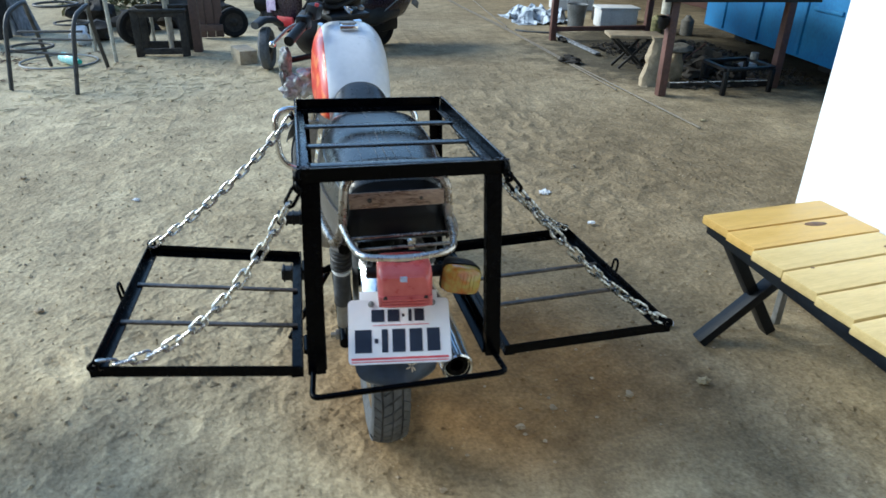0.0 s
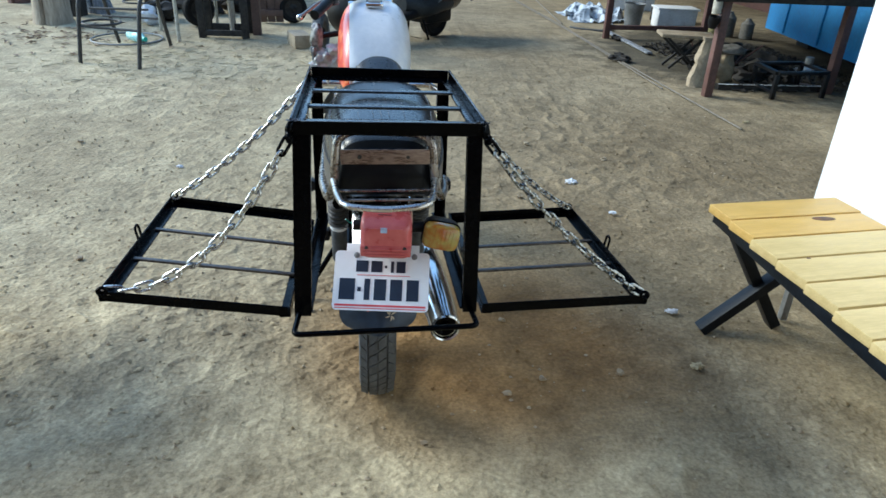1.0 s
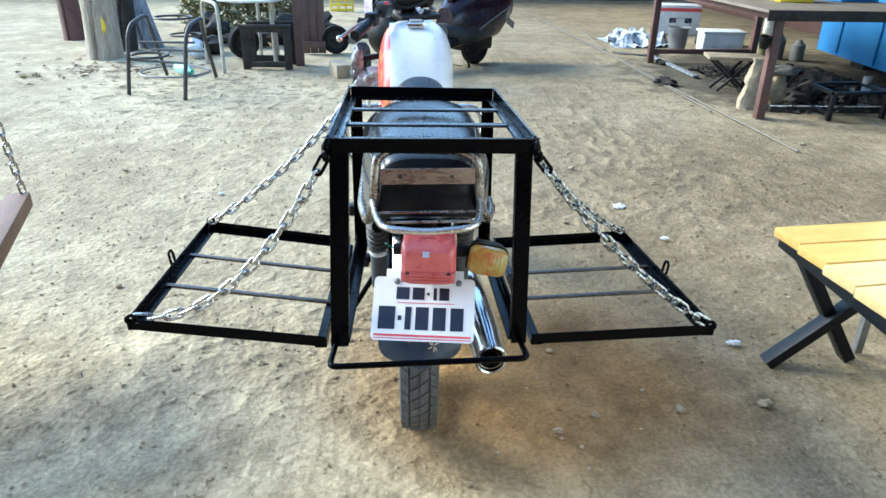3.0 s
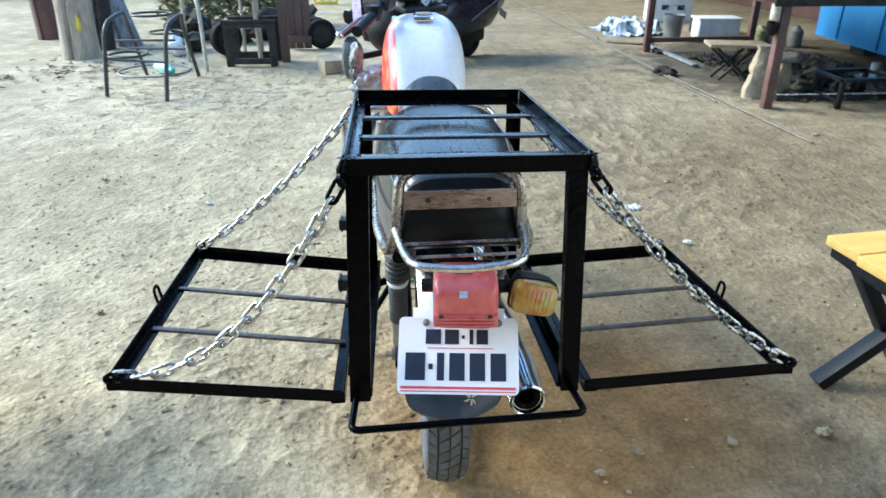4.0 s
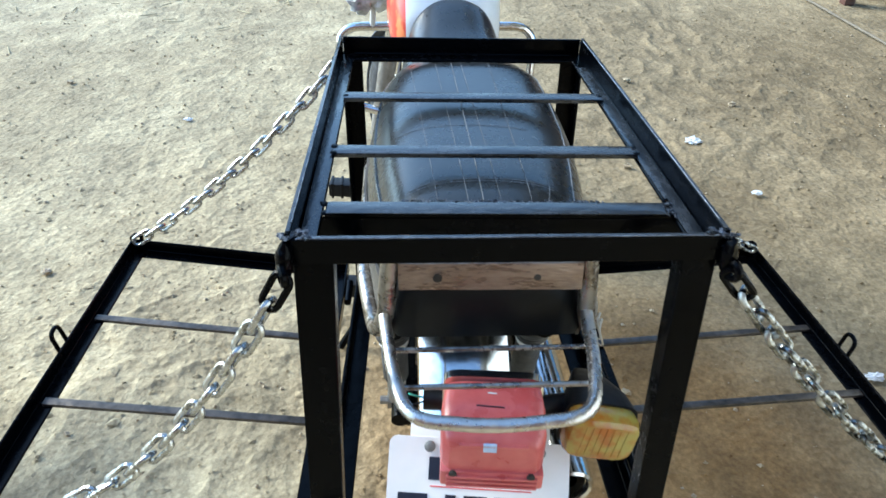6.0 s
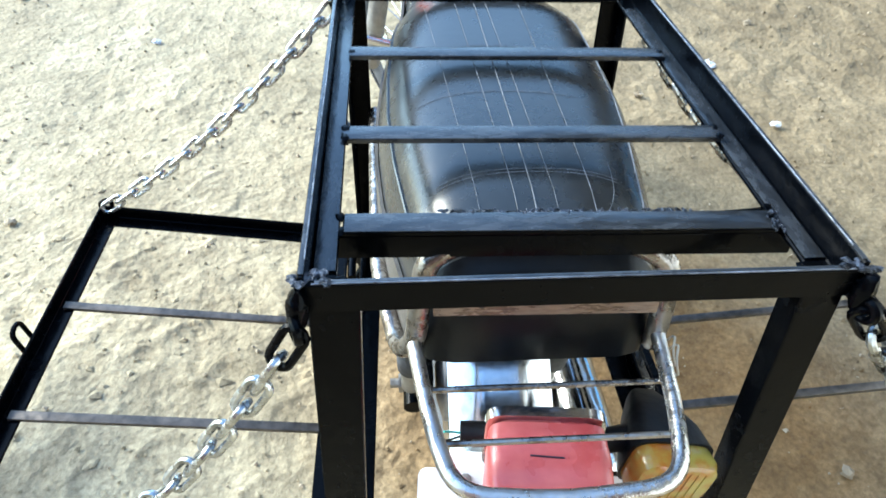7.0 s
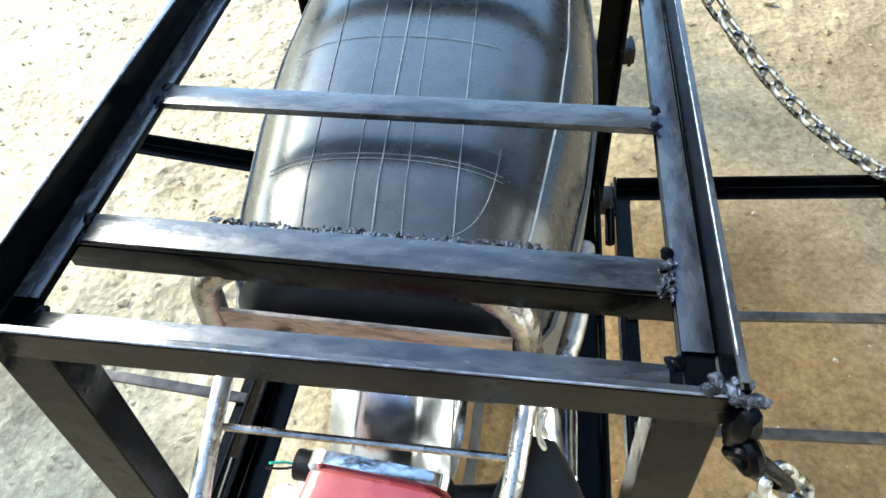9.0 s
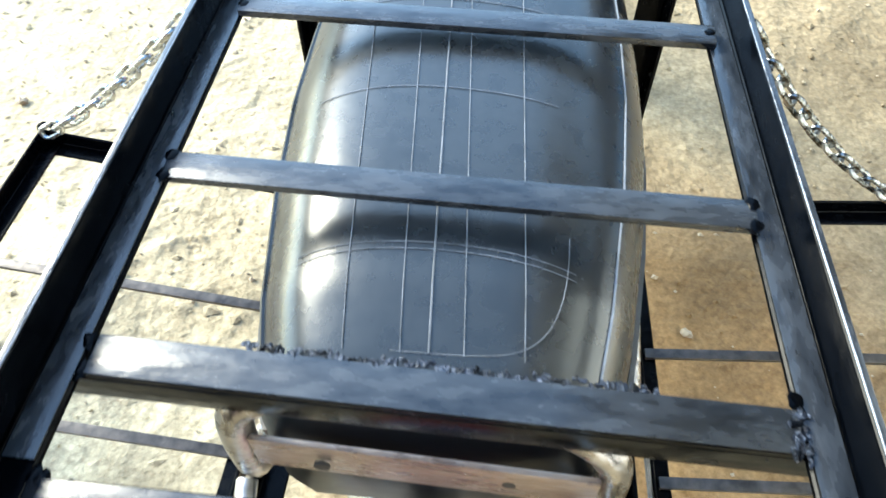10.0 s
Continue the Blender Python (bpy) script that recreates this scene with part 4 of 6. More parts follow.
for dx, dz in ((-0.030, 0.012), (0.004, 0.016)):
    part("decal", box((0.005, 0.004, 0.0016), Matrix.Translation(spot + X * dx + Z * dz + Y * (dz * 0.4)) @ pose(0, 0, 0, 66, 0, 20)), ORANGE_DECAL, flap, smooth=False)

# tail light, a little askew like the plate below it
TM = Matrix.Translation((BX + 0.016, 0.014, 0)) @ pose(0, 0, 0, 0, 0, -5) @ Matrix.Translation((-BX - 0.016, -0.014, 0))
rings = []
for y, w, h, cz in ((0.014, 0.046, 0.038, 0.672), (0.008, 0.0545, 0.044, 0.671), (-0.020, 0.0570, 0.046, 0.669), (-0.046, 0.0565, 0.045, 0.666), (-0.058, 0.0525, 0.040, 0.664), (-0.064, 0.0465, 0.034, 0.663)):
    rings.append([TM @ p for p in oval_ring((BX + 0.016, y, cz), X, Z, w, h, 7.0, 32)])
tail = part("tail_light", loft(rings), RED_LENS, bike, "faded red square tail light")
part("gasket", loft([[TM @ p for p in oval_ring((BX + 0.016, y, 0.670), X, Z, 0.0570, 0.047, 7.0, 28)] for y in (0.024, 0.0135)]), CHROME, tail)
part("sticker", box((0.014, 0.002, 0.012), TM @ pose(BX + 0.012, -0.0650, 0.695, 0), 0), STICKER, tail, smooth=False)
for z in (0.650, 0.643, 0.636):
    part("lens_rib", box((0.098, 0.005, 0.0035), TM @ pose(BX + 0.016, -0.0685, z), 0.0012), RED_LENS, tail)
part("lens_rib", box((0.1115, 0.018, 0.025), TM @ pose(BX + 0.016, -0.0585, 0.6435), 0.004), RED_LENS, tail)
part("lens_rib", box((0.072, 0.004, 0.003), TM @ pose(BX + 0.016, -0.0640, 0.697), 0.001), RED_LENS, tail)
for dx in (-0.038, 0.038):
    part("screw", lathe([(0, 0), (0.0045, 0), (0.0045, 0.004), (0.002, 0.005), (0, 0.005)], TM @ pose(BX + 0.016 + dx * 1.1, -0.0655, 0.652, 90), 10), DARK_WOOD, tail)
part("scuff", box((0.030, 0.0012, 0.0008), TM @ pose(BX + 0.012, -0.026, 0.7148, 0, 0, -3)), INK, tail, "dark scuff on the lens", smooth=False)
part("scuff", box((0.010, 0.0016, 0.0008), TM @ pose(BX + 0.014, -0.008, 0.7152, 0, 0, -3)), PAPER, tail, "pale scuff on the lens", smooth=False)
part("stay", box((0.05, 0.03, 0.04), TM @ pose(BX + 0.01, 0.026, 0.62, -35), 0.006), PLASTIC, tail)

# indicator and the empty stalk across from it
IM = Matrix.Translation((0.118, 0, 0.655)) @ pose(0, 0, 0, -6, 11, 0)


def tilted(rings):
    return loft([[IM @ p for p in ring] for ring in rings])


ind = part("indicator", tilted([oval_ring((0, y, 0.004 if y > 0 else 0), X, Z, w, h, 4.5, 24) for y, w, h in ((0.075, 0.014, 0.012), (0.055, 0.024, 0.02), (0.02, 0.038, 0.029), (-0.006, 0.044, 0.033))]), PLASTIC, bike, "black indicator with an amber lens")
part("lens", tilted([oval_ring((0, y, 0), X, Z, w, h, 4.5, 24) for y, w, h in ((-0.006, 0.041, 0.030), (-0.022, 0.042, 0.031), (-0.030, 0.039, 0.028), (-0.033, 0.033, 0.023))]), AMBER, ind, "amber ribbed lens")
for k in range(7):
    part("lens_rib", box((0.0022, 0.0022, 0.042), IM @ pose(-0.024 + 0.008 * k, -0.0326, 0), 0.0007), AMBER, ind)
part("stalk", tube([(BX + 0.055, 0.014, 0.664), (0.072, 0.018, 0.664), (0.09, 0.022, 0.662)], 0.013, 12), PLASTIC, ind)
stub = part("stalk", tube([(BX - 0.036, 0.03, 0.664), (BX - 0.062, 0.032, 0.664)], 0.013, 12), PLASTIC, bike, "empty black rubber stalk with loose wires")
part("wire", tube(rounded([(BX - 0.06, 0.03, 0.668), (BX - 0.070, 0.03, 0.671), (BX - 0.079, 0.024, 0.682)], 0.01), 0.0012, 5), TEAL, stub)
part("wire", tube(rounded([(BX - 0.06, 0.032, 0.66), (BX - 0.076, 0.028, 0.658), (BX - 0.088, 0.026, 0.664)], 0.01), 0.0012, 5), PLASTIC, stub)

# number plate, its writing as plain bars
PM = Matrix.Translation((BX + 0.001, -0.026, 0.547)) @ pose(0, 0, 0, 46, 0, -6)


def plate_outline(w, h, r, z0, z1, n=5):
    pts = []
    for cx, cy, a0 in ((w - r, h - r, 0), (-w + r, h - r, 90), (-w + r, -h + r, 180), (w - r, -h + r, 270)):
        pts += [(cx + r * math.cos(radians(a0 + 90 * i / n)), cy + r * math.sin(radians(a0 + 90 * i / n))) for i in range(n + 1)]
    return loft([[PM @ Vector((x, y, z)) for x, y in pts] for z in (z0, z1)])


plate = part("number_plate", plate_outline(0.110, 0.0705, 0.010, -0.001, 0.001), PLATE, bike, "white enamelled number plate with dark writing")


def plate_bar(x, y, w, h, material, name="bar"):
    part(name, box((w, h, 0.0012), PM @ pose(x, y, 0.0016)), material, plate, smooth=False)


for x, w in ((-0.046, 0.028), (-0.012, 0.026), (0.009, 0.005), (0.024, 0.007), (0.044, 0.021)):
    plate_bar(x, 0.034, w, 0.027 if w > 0.006 else 0.006, INK)
for x, w in ((-0.078, 0.036), (-0.050, 0.008), (-0.032, 0.013), (-0.002, 0.028), (0.035, 0.028), (0.073, 0.028)):
    plate_bar(x, -0.021, w, 0.050 if w > 0.009 else 0.010, INK)
plate_bar(0.004, 0.013, 0.122, 0.0012, RED_LINE, "line")
plate_bar(0.0, -0.0590, 0.208, 0.0045, RED_LINE, "line")
plate_bar(0.0, -0.0655, 0.208, 0.0018, RED_LINE, "line")
for x in (-0.060, 0.074):
    part("bolt", lathe([(0, 0), (0.007, 0), (0.007, 0.003), (0.003, 0.005), (0, 0.005)], PM @ pose(x, 0.060, 0.001), 10), GREY_METAL, plate)
part("plate_tab", box((0.17, 0.022, 0.002), PM @ pose(0, 0.078, -0.001), 0.0006), PLATE, plate)

# chrome grab rails, upright and shelf
rail = part("grab_rail", tube(rounded([(-0.166, 0.58, 0.690), (-0.160, 0.24, 0.688), (-0.138, 0.115, 0.690), (-0.122, 0.082, 0.752), (-0.119, 0.080, 0.800), (-0.113, 0.084, 0.855), (-0.080, 0.092, 0.870),
                               (0.066, 0.088, 0.867), (0.100, 0.078, 0.851), (0.105, 0.074, 0.803), (0.108, 0.076, 0.757), (0.128, 0.110, 0.694), (0.146, 0.18, 0.690), (0.150, 0.26, 0.690)], 0.035, 6), 0.0105, 14), DULL_CHROME, bike, "dull pitted chrome grab rail arched behind the seat")
shelf = part("luggage_shelf", tube(rounded([(-0.124, 0.070, 0.758), (-0.112, -0.020, 0.757), (-0.097, -0.078, 0.758), (-0.010, -0.084, 0.752), (0.084, -0.080, 0.760), (0.098, -0.020, 0.760), (0.107, 0.068, 0.762)], 0.034, 6), 0.0072, 12), TUBE_CHROME, bike, "worn chrome tube shelf behind the seat")
for y, xa, xb in ((0.024, -0.116, 0.100), (-0.030, -0.109, 0.096)):
    part("rod", tube([(xa, y, 0.751), (xb, y - 0.002, 0.754)], 0.003, 8), DULL_CHROME, shelf)
for k in range(2):
    part("wire_loop", tube([(0.118 + 0.003 * math.sin(t * 2), 0.046 + 0.010 * k + 0.013 * math.cos(t), 0.752 + 0.016 * math.sin(t)) for t in steps(0, 6.1, 18)], 0.0012, 5), PALE_STICK, shelf, "loop of pale wire")
strip = part("cross_strip", bar((-0.107, 0.075, 0.813), (0.095, 0.067, 0.817), 0.004, 0.034, 0.001, up=(0, 0.10, 1)), RUSTY, bike, "rusty bronze coloured strip with bolt holes")
for x in (-0.064, 0.046):
    part("bolt", lathe([(0, 0), (0.005, 0), (0.005, 0.002), (0, 0.003)], pose(x, 0.0690, 0.815, 85), 10), DARK_WOOD, strip)

# shock absorbers, swing arm, muffler
for s in (-1, 1):
    top, low = Vector((BX + s * 0.104, 0.215, 0.648)), Vector((BX + s * 0.104, 0.305, 0.365))
    shock = part("shock_absorber", tube([low, mix3(low, top, 0.55)], 0.016, 12), ALLOY, bike, "dusty shock absorber with a coil spring")
    d = (top - low).normalized()
    u = d.orthogonal().normalized()
    v = d.cross(u)
    part("coil_spring", tube([mix3(low, top, 0.735 + 0.25 * f) + (u * math.cos(f * 33) + v * math.sin(f * 33)) * 0.0215 for f in steps(0, 1, 110)], 0.0056, 8), SPRING, shock)
    part("collar", tube([mix3(low, top, 0.695), mix3(low, top, 0.725)], 0.0235, 16), PLATE, shock, "white collar under the spring")
    part("lower_tube", tube([mix3(low, top, 0.30), mix3(low, top, 0.69)], 0.021, 14), RUBBER, shock)
    part("cap", tube([mix3(low, top, 0.985), top], 0.026, 14), ALLOY, shock)
    part("rod", tube([mix3(low, top, 0.5), mix3(low, top, 0.97)], 0.014, 10), PLASTIC, shock)
    arm = part("swing_arm", tube([(BX + s * 0.10, 0.30, 0.305), (BX + s * 0.10, 0.80, 0.34)], 0.017, 12), BLACK, bike)
    part("axle_nut", lathe([(0, 0), (0.016, 0), (0.016, 0.012), (0.008, 0.012), (0.008, 0.026), (0, 0.026)], pose(BX + s * 0.112, 0.352, 0.302, 0, 90 * s), 6), ALLOY, arm)
mx = 0.165
muffler = part("muffler", lathe([(0.0, 0.06), (0.018, 0.06), (0.019, 0.014), (0.033, 0.010), (0.035, -0.001), (0.039, -0.004), (0.043, 0.0), (0.044, 0.012), (0.044, 0.05), (0.048, 0.09), (0.050, 0.30), (0.040, 0.48), (0.020, 0.62), (0.016, 0.95), (0.0, 0.95)], Matrix.Translation((mx, 0.168, 0.282)) @ pose(0, 0, 0, -90, 0, 3), 28), CHROME, bike, "chrome muffler with a dark open end")
part("outlet", lathe([(0.0, 0.046), (0.0172, 0.046), (0.0185, 0.0125), (0.031, 0.0085), (0.031, 0.0080), (0.0180, 0.012), (0.0168, 0.044), (0.0, 0.044)], Matrix.Translation((mx, 0.168, 0.282)) @ pose(0, 0, 0, -90, 0, 3), 20), BLACK, muffler)
part("chain_case", box((0.035, 0.52, 0.10), pose(BX - 0.085, 0.56, 0.34, 3), 0.02), BLACK, bike)

# frame, engine, side covers, pegs, guard
part("frame_tube", tube(rounded([(BX, 1.42, 0.93), (BX, 1.36, 0.80), (BX, 0.78, 0.66), (BX, 0.20, 0.675)], 0.05), 0.019, 12), BLACK, bike)
for s in (-1, 1):
    part("frame_tube", tube(rounded([(BX, 1.40, 0.88), (BX + s * 0.05, 1.18, 0.25), (BX + s * 0.09, 0.72, 0.25), (BX + s * 0.09, 0.55, 0.64), (BX + s * 0.10, 0.14, 0.67)], 0.08), 0.014, 10), BLACK, bike)
    rings = [oval_ring((BX + s * (0.125 + o), 0.66, 0.585), Y, Z, a, b, 3.0, 24) for o, a, b in ((-0.02, 0.13, 0.09), (0.0, 0.125, 0.085), (0.012, 0.10, 0.065))]
    part("side_cover", loft(rings), FENDER, bike)
    peg = part("foot_peg", bar((BX + s * 0.15, 0.61, 0.362), (BX + s * 0.267, 0.62, 0.364), 0.036, 0.036, 0.006), PLASTIC, bike, "black ribbed rubber foot peg")
    for k in range(5):
        q = mix3((BX + s * 0.17, 0.612, 0.363), (BX + s * 0.26, 0.62, 0.364), k / 4)
        part("rib", box((0.006, 0.041, 0.041), Matrix.Translation(q), 0.002), PLASTIC, peg)
    part("bracket", tube([(BX + s * 0.09, 0.66, 0.36), (BX + s * 0.155, 0.612, 0.362)], 0.011, 10), BLACK, peg)
    peg = part("foot_peg", bar((BX + s * 0.16, 0.975, 0.385), (BX + s * 0.284, 0.985, 0.388), 0.040, 0.036, 0.006), PLASTIC, bike, "black ribbed rubber foot peg")
    for k in range(5):
        part("rib", box((0.007, 0.044, 0.041), pose(BX + s * (0.18 + 0.024 * k), 0.977 + 0.002 * k, 0.387), 0.002), PLASTIC, peg)
    part("bracket", tube([(BX + s * 0.08, 0.96, 0.34), (BX + s * 0.165, 0.976, 0.385)], 0.011, 10), BLACK, peg)
engine = part("engine", box((0.20, 0.34, 0.20), pose(BX, 0.94, 0.36), 0.04), ALLOY, bike, "dusty alloy engine")
part("cylinder", box((0.13, 0.13, 0.20), pose(BX, 1.06, 0.55, 10), 0.02), ALLOY, engine)
for k in range(7):
    part("cooling_fin", box((0.19, 0.19, 0.006), pose(BX, 1.05 + 0.004 * k, 0.48 + 0.026 * k, 10), 0.002), ALLOY, engine)
part("crank_cover", lathe([(0, 0), (0.09, 0.0), (0.10, 0.02), (0.09, 0.05), (0.05, 0.06), (0, 0.06)], pose(BX - 0.095, 1.0, 0.36, 0, -90), 28), ALLOY, engine)
part("exhaust_pipe", tube(rounded([(BX + 0.02, 1.12, 0.50), (BX + 0.06, 1.27, 0.42), (BX + 0.15, 1.16, 0.24), (0.17, 0.95, 0.262)], 0.09, 8), 0.018, 14), CHROME, bike)
guard_rail = part("leg_guard", tube(rounded([(BX - 0.05, 1.34, 0.40), (-0.285, 1.38, 0.44), (-0.300, 1.40, 0.660), (0.262, 1.42, 0.655), (0.250, 1.38, 0.44), (BX + 0.05, 1.34, 0.40)], 0.07, 8), 0.0125, 14), CHROME, bike, "chrome leg guard")

# steering: fork, bars, lamp, mudguard, turned to the left
SM = Matrix.Translation((BX - 0.02, 1.42, 0)) @ pose(0, 0, 0, 0, 0, STEER)
for s in (-1, 1):
    leg = part("fork_leg", tube([SM @ Vector((s * 0.085, 0.155, 0.30)), SM @ Vector((s * 0.085, -0.02, 0.98))], 0.018, 14), CHROME, bike, "chrome fork leg")
    part("slider", tube([SM @ Vector((s * 0.085, 0.158, 0.285)), SM @ Vector((s * 0.085, 0.075, 0.61))], 0.026, 14), ALLOY, leg)
BARS = {-1: 0.0, 1: 0.185}
bars = part("handlebar", tube(rounded([SM @ Vector(p) for p in ((-0.40, -0.23, 0.985), (-0.30, -0.175, 1.01), (-0.15, -0.07, 1.065), (-0.05, -0.03, 1.03), (0.05, -0.03, 1.05), (0.15, -0.06, 1.12), (0.27, -0.165, 1.16), (0.36, -0.215, 1.17))], 0.05), 0.011, 12), PLASTIC, bike, "black handlebar turned to full lock")
for s in (-1, 1):
    g = part("grip", tube([SM @ Vector((s * 0.405, -0.233 + BARS[s] * 0.14, 0.984 + BARS[s])), SM @ Vector((s * 0.30, -0.168, 1.012 + BARS[s] * 0.86))], 0.0165, 14), PLASTIC, bars, "black rubber grip")
    part("control_box", box((0.05, 0.04, 0.045), SM @ pose(s * 0.275, -0.150, 1.02 + BARS[s] * 0.8, 0, 0, s * -32), 0.008), PLASTIC, bars)
    lever = part("lever", tube(rounded([SM @ Vector(p) for p in ((s * 0.25, -0.11, 1.015 + BARS[s] * 0.8), (s * 0.30, -0.10, 1.0 + BARS[s]), (s * 0.425, -0.175, 0.972 + BARS[s]))], 0.03), 0.0055, 8), ALLOY, bars, "chrome lever with a ball end")
    part("ball_end", lump(SM @ Vector((s * 0.428, -0.178, 0.971 + BARS[s])), (0.011, 0.011, 0.011), 3, 0.0, 2), CHROME, lever)
panel = part("instrument_panel", box((0.22, 0.11, 0.06), SM @ pose(0, 0.02, 1.075, 25), 0.022), PLASTIC, bike, "black instrument panel")
part("yoke", box((0.19, 0.075, 0.022), SM @ pose(0, -0.045, 1.010, 12), 0.008), PLASTIC, panel, "black fork yoke")
part("ignition_lock", lathe([(0, 0), (0.017, 0), (0.019, 0.006), (0.017, 0.016), (0.010, 0.017), (0.008, 0.012), (0, 0.012)], SM @ pose(0.0, -0.060, 1.020, 28), 20), CHROME, panel, "bright ignition lock ring")
for sx in (-0.085, 0.085):
    part("top_nut", lathe([(0, 0), (0.014, 0), (0.014, 0.012), (0.007, 0.015), (0, 0.015)], SM @ pose(sx, -0.040, 1.020, 12), 8), ALLOY, panel, "dull fork nut")
for k, (sx, zz, r) in enumerate(((-0.16, 1.075, 0.0045), (-0.10, 1.085, 0.004), (0.13, 1.10, 0.0045), (0.06, 1.095, 0.0035))):
    part("cable", tube(rounded([SM @ Vector(p) for p in ((sx * 1.5, -0.11, zz - 0.02 + max(0, sx) * 0.5), (sx * 1.1, -0.075, zz + 0.012), (sx * 0.5, 0.015, zz + 0.045), (sx * 0.15, 0.12, 0.98))], 0.04, 6), r, 8), BLACK_TYRE, panel, "black control cable")
part("switch_pod", box((0.06, 0.045, 0.05), SM @ pose(-0.20, -0.115, 1.045, 15, 0, 28), 0.012), GREY_PLASTIC, panel, "slate grey switch pod")
part("switch", box((0.018, 0.012, 0.016), SM @ pose(-0.205, -0.138, 1.066, 15, 0, 28), 0.004), RED_PAINT, panel, "small red switch")
part("reservoir", box((0.055, 0.05, 0.035), SM @ pose(0.215, -0.105, 1.150, 10, 0, -28), 0.010), PLASTIC, panel, "black brake reservoir")
part("headlight", lathe([(0.0, -0.10), (0.05, -0.095), (0.085, -0.05), (0.092, 0.02), (0.088, 0.03), (0.0, 0.045)], SM @ pose(0, 0.12, 0.93, -90), 28), PLASTIC, bike, "black headlight shell")
for s in (-1, 1):
    gauge = part("gauge", lathe([(0, -0.05), (0.035, -0.045), (0.042, 0.0), (0.042, 0.012), (0.038, 0.016), (0, 0.016)], SM @ pose(s * 0.055, 0.015, 1.085, 35), 22), PLASTIC, bike, "black round gauge")
    part("dial", lathe([(0, 0.0172), (0.036, 0.0172), (0.036, 0.0182), (0, 0.0182)], SM @ pose(s * 0.055, 0.015, 1.085, 35), 22), INK, gauge)
rings = []
for th in steps(-60, 70, 16):
    a = radians(th)
    out = Vector((0, math.sin(a), math.cos(a)))
    outer = [out * (0.332 - 0.02 * abs(k) ** 2) + X * (k * 0.052) for k in steps(-1, 1, 9)]
    ring = outer + [p - out * 0.003 for p in outer[::-1]]
    rings.append([Matrix.Translation((BX - 0.03, 1.60, 0.298)) @ pose(0, 0, 0, 0, 0, STEER) @ p for p in ring])
part("front_mudguard", loft(rings), FENDER, bike, "blue black front mudguard")
wrapped = part("front_indicator", lump((-0.236, 1.385, 0.845), (0.026, 0.03, 0.055), 91, 0.38, 3), WRAP_GREY, bike, "front indicator wrapped in cloudy crumpled plastic")
part("wrapped_stem", tube([(-0.236, 1.385, 0.845), (-0.13, 1.41, 0.86), (BX - 0.06, 1.43, 0.87)], 0.011, 10), PLASTIC, wrapped)
part("wrapped_tail", lump((-0.243, 1.38, 0.785), (0.018, 0.02, 0.04), 92, 0.4, 3), WRAP_GREY, wrapped)
bm = bmesh.new()
for i, (x, y, z, r) in enumerate(((-0.205, 1.37, 0.765, 0.045), (-0.170, 1.37, 0.79, 0.042), (-0.225, 1.37, 0.735, 0.035), (-0.16, 1.37, 0.75, 0.045))):
    lump((x, y, z), (r, r * 0.8, r * 0.8), i + 90, 0.55, 3, bm)
part("wrapping", bm, CLEAR_WRAP, guard_rail, "crumpled pale plastic tied to the leg guard")
part("wrapping_tie", tube([(-0.19, 1.37, 0.76), (-0.20, 1.40, 0.66)], 0.008, 8), PAPER, guard_rail)
part("side_stand", tube([(BX - 0.11, 0.86, 0.25), (BX - 0.27, 0.80, 0.006)], 0.010, 10), BLACK, bike)

# ---- pine bench ----
bench = thing("bench", (1.40, 0.03, 0), "slatted pine bench with black crossed steel legs", "bench")
BM = Matrix.Translation((1.134, 0.655, 0)) @ pose(0, 0, 0)
for i in range(10):
    y = -0.064 - 0.1365 * i
    off = (0.0, 0.004, 0.002, 0.009, 0.013, 0.006, 0.012, 0.006, 0.010, 0.006)[i]
    me = mesh_of("plank", box((0.505, 0.127, 0.030), None, 0.005), PINE_WARM if i in (0, 1) else PINE)
    slat = place("plank", me, bench, BM @ pose(0.246 + off, y + 0.013, 0.437, random.uniform(-0.4, 0.4), 0, 6.8 + random.uniform(-0.4, 0.4)), "orange pine plank" if i < 2 else "pale yellow pine plank")
for x, y, a, b in ((0.325, -0.145, 0.042, 0.016), (0.45, -0.335, 0.03, 0.012), (0.22, -0.735, 0.034, 0.02), (0.10, -0.42, 0.007, 0.005), (0.35, -0.52, 0.006, 0.005)):
    part("knot", lathe([(0, 0), (1, 0), (0.9, 0.0006), (0, 0.0008)], BM @ pose(x, y, 0.4525) @ Matrix.Diagonal((a, b, 1, 1)), 16), KNOT, bench)
for x in (0.045, 0.455):
    part("side_bar", bar(BM @ Vector((x - 0.02, -0.02, 0.4035)), BM @ Vector((x - 0.02, -1.36, 0.4035)), 0.03, 0.036, 0.003), BENCH_STEEL, bench)
for y in (-0.10, -1.10):
    part("leg", bar(BM @ Vector((0.044, y + 0.012, 0.405)), BM @ Vector((0.302, y + 0.012, 0.0)), 0.038, 0.05, 0.003, up=(0, 1, 0)), BENCH_STEEL, bench)
    part("leg", bar(BM @ Vector((0.455, y - 0.012, 0.405)), BM @ Vector((0.008, y - 0.012, 0.0)), 0.036, 0.05, 0.003, up=(0, 1, 0)), BENCH_STEEL, bench)
part("rear_post", box((0.026, 0.026, 0.405), pose(1.492, 0.60, 0.2025), 0.003), GREY_METAL, bench, "grey steel post under the bench")

# ---- hanging plank swing ----
swing = thing("plank_swing", (-1.70, 0.50, 0), "brown wooden plank swing hung on zinc chains", "swing")
SWM = Matrix.Translation((-1.282, 0.868, 0.500)) @ pose(0, 0, 0, 0, 0, 17)
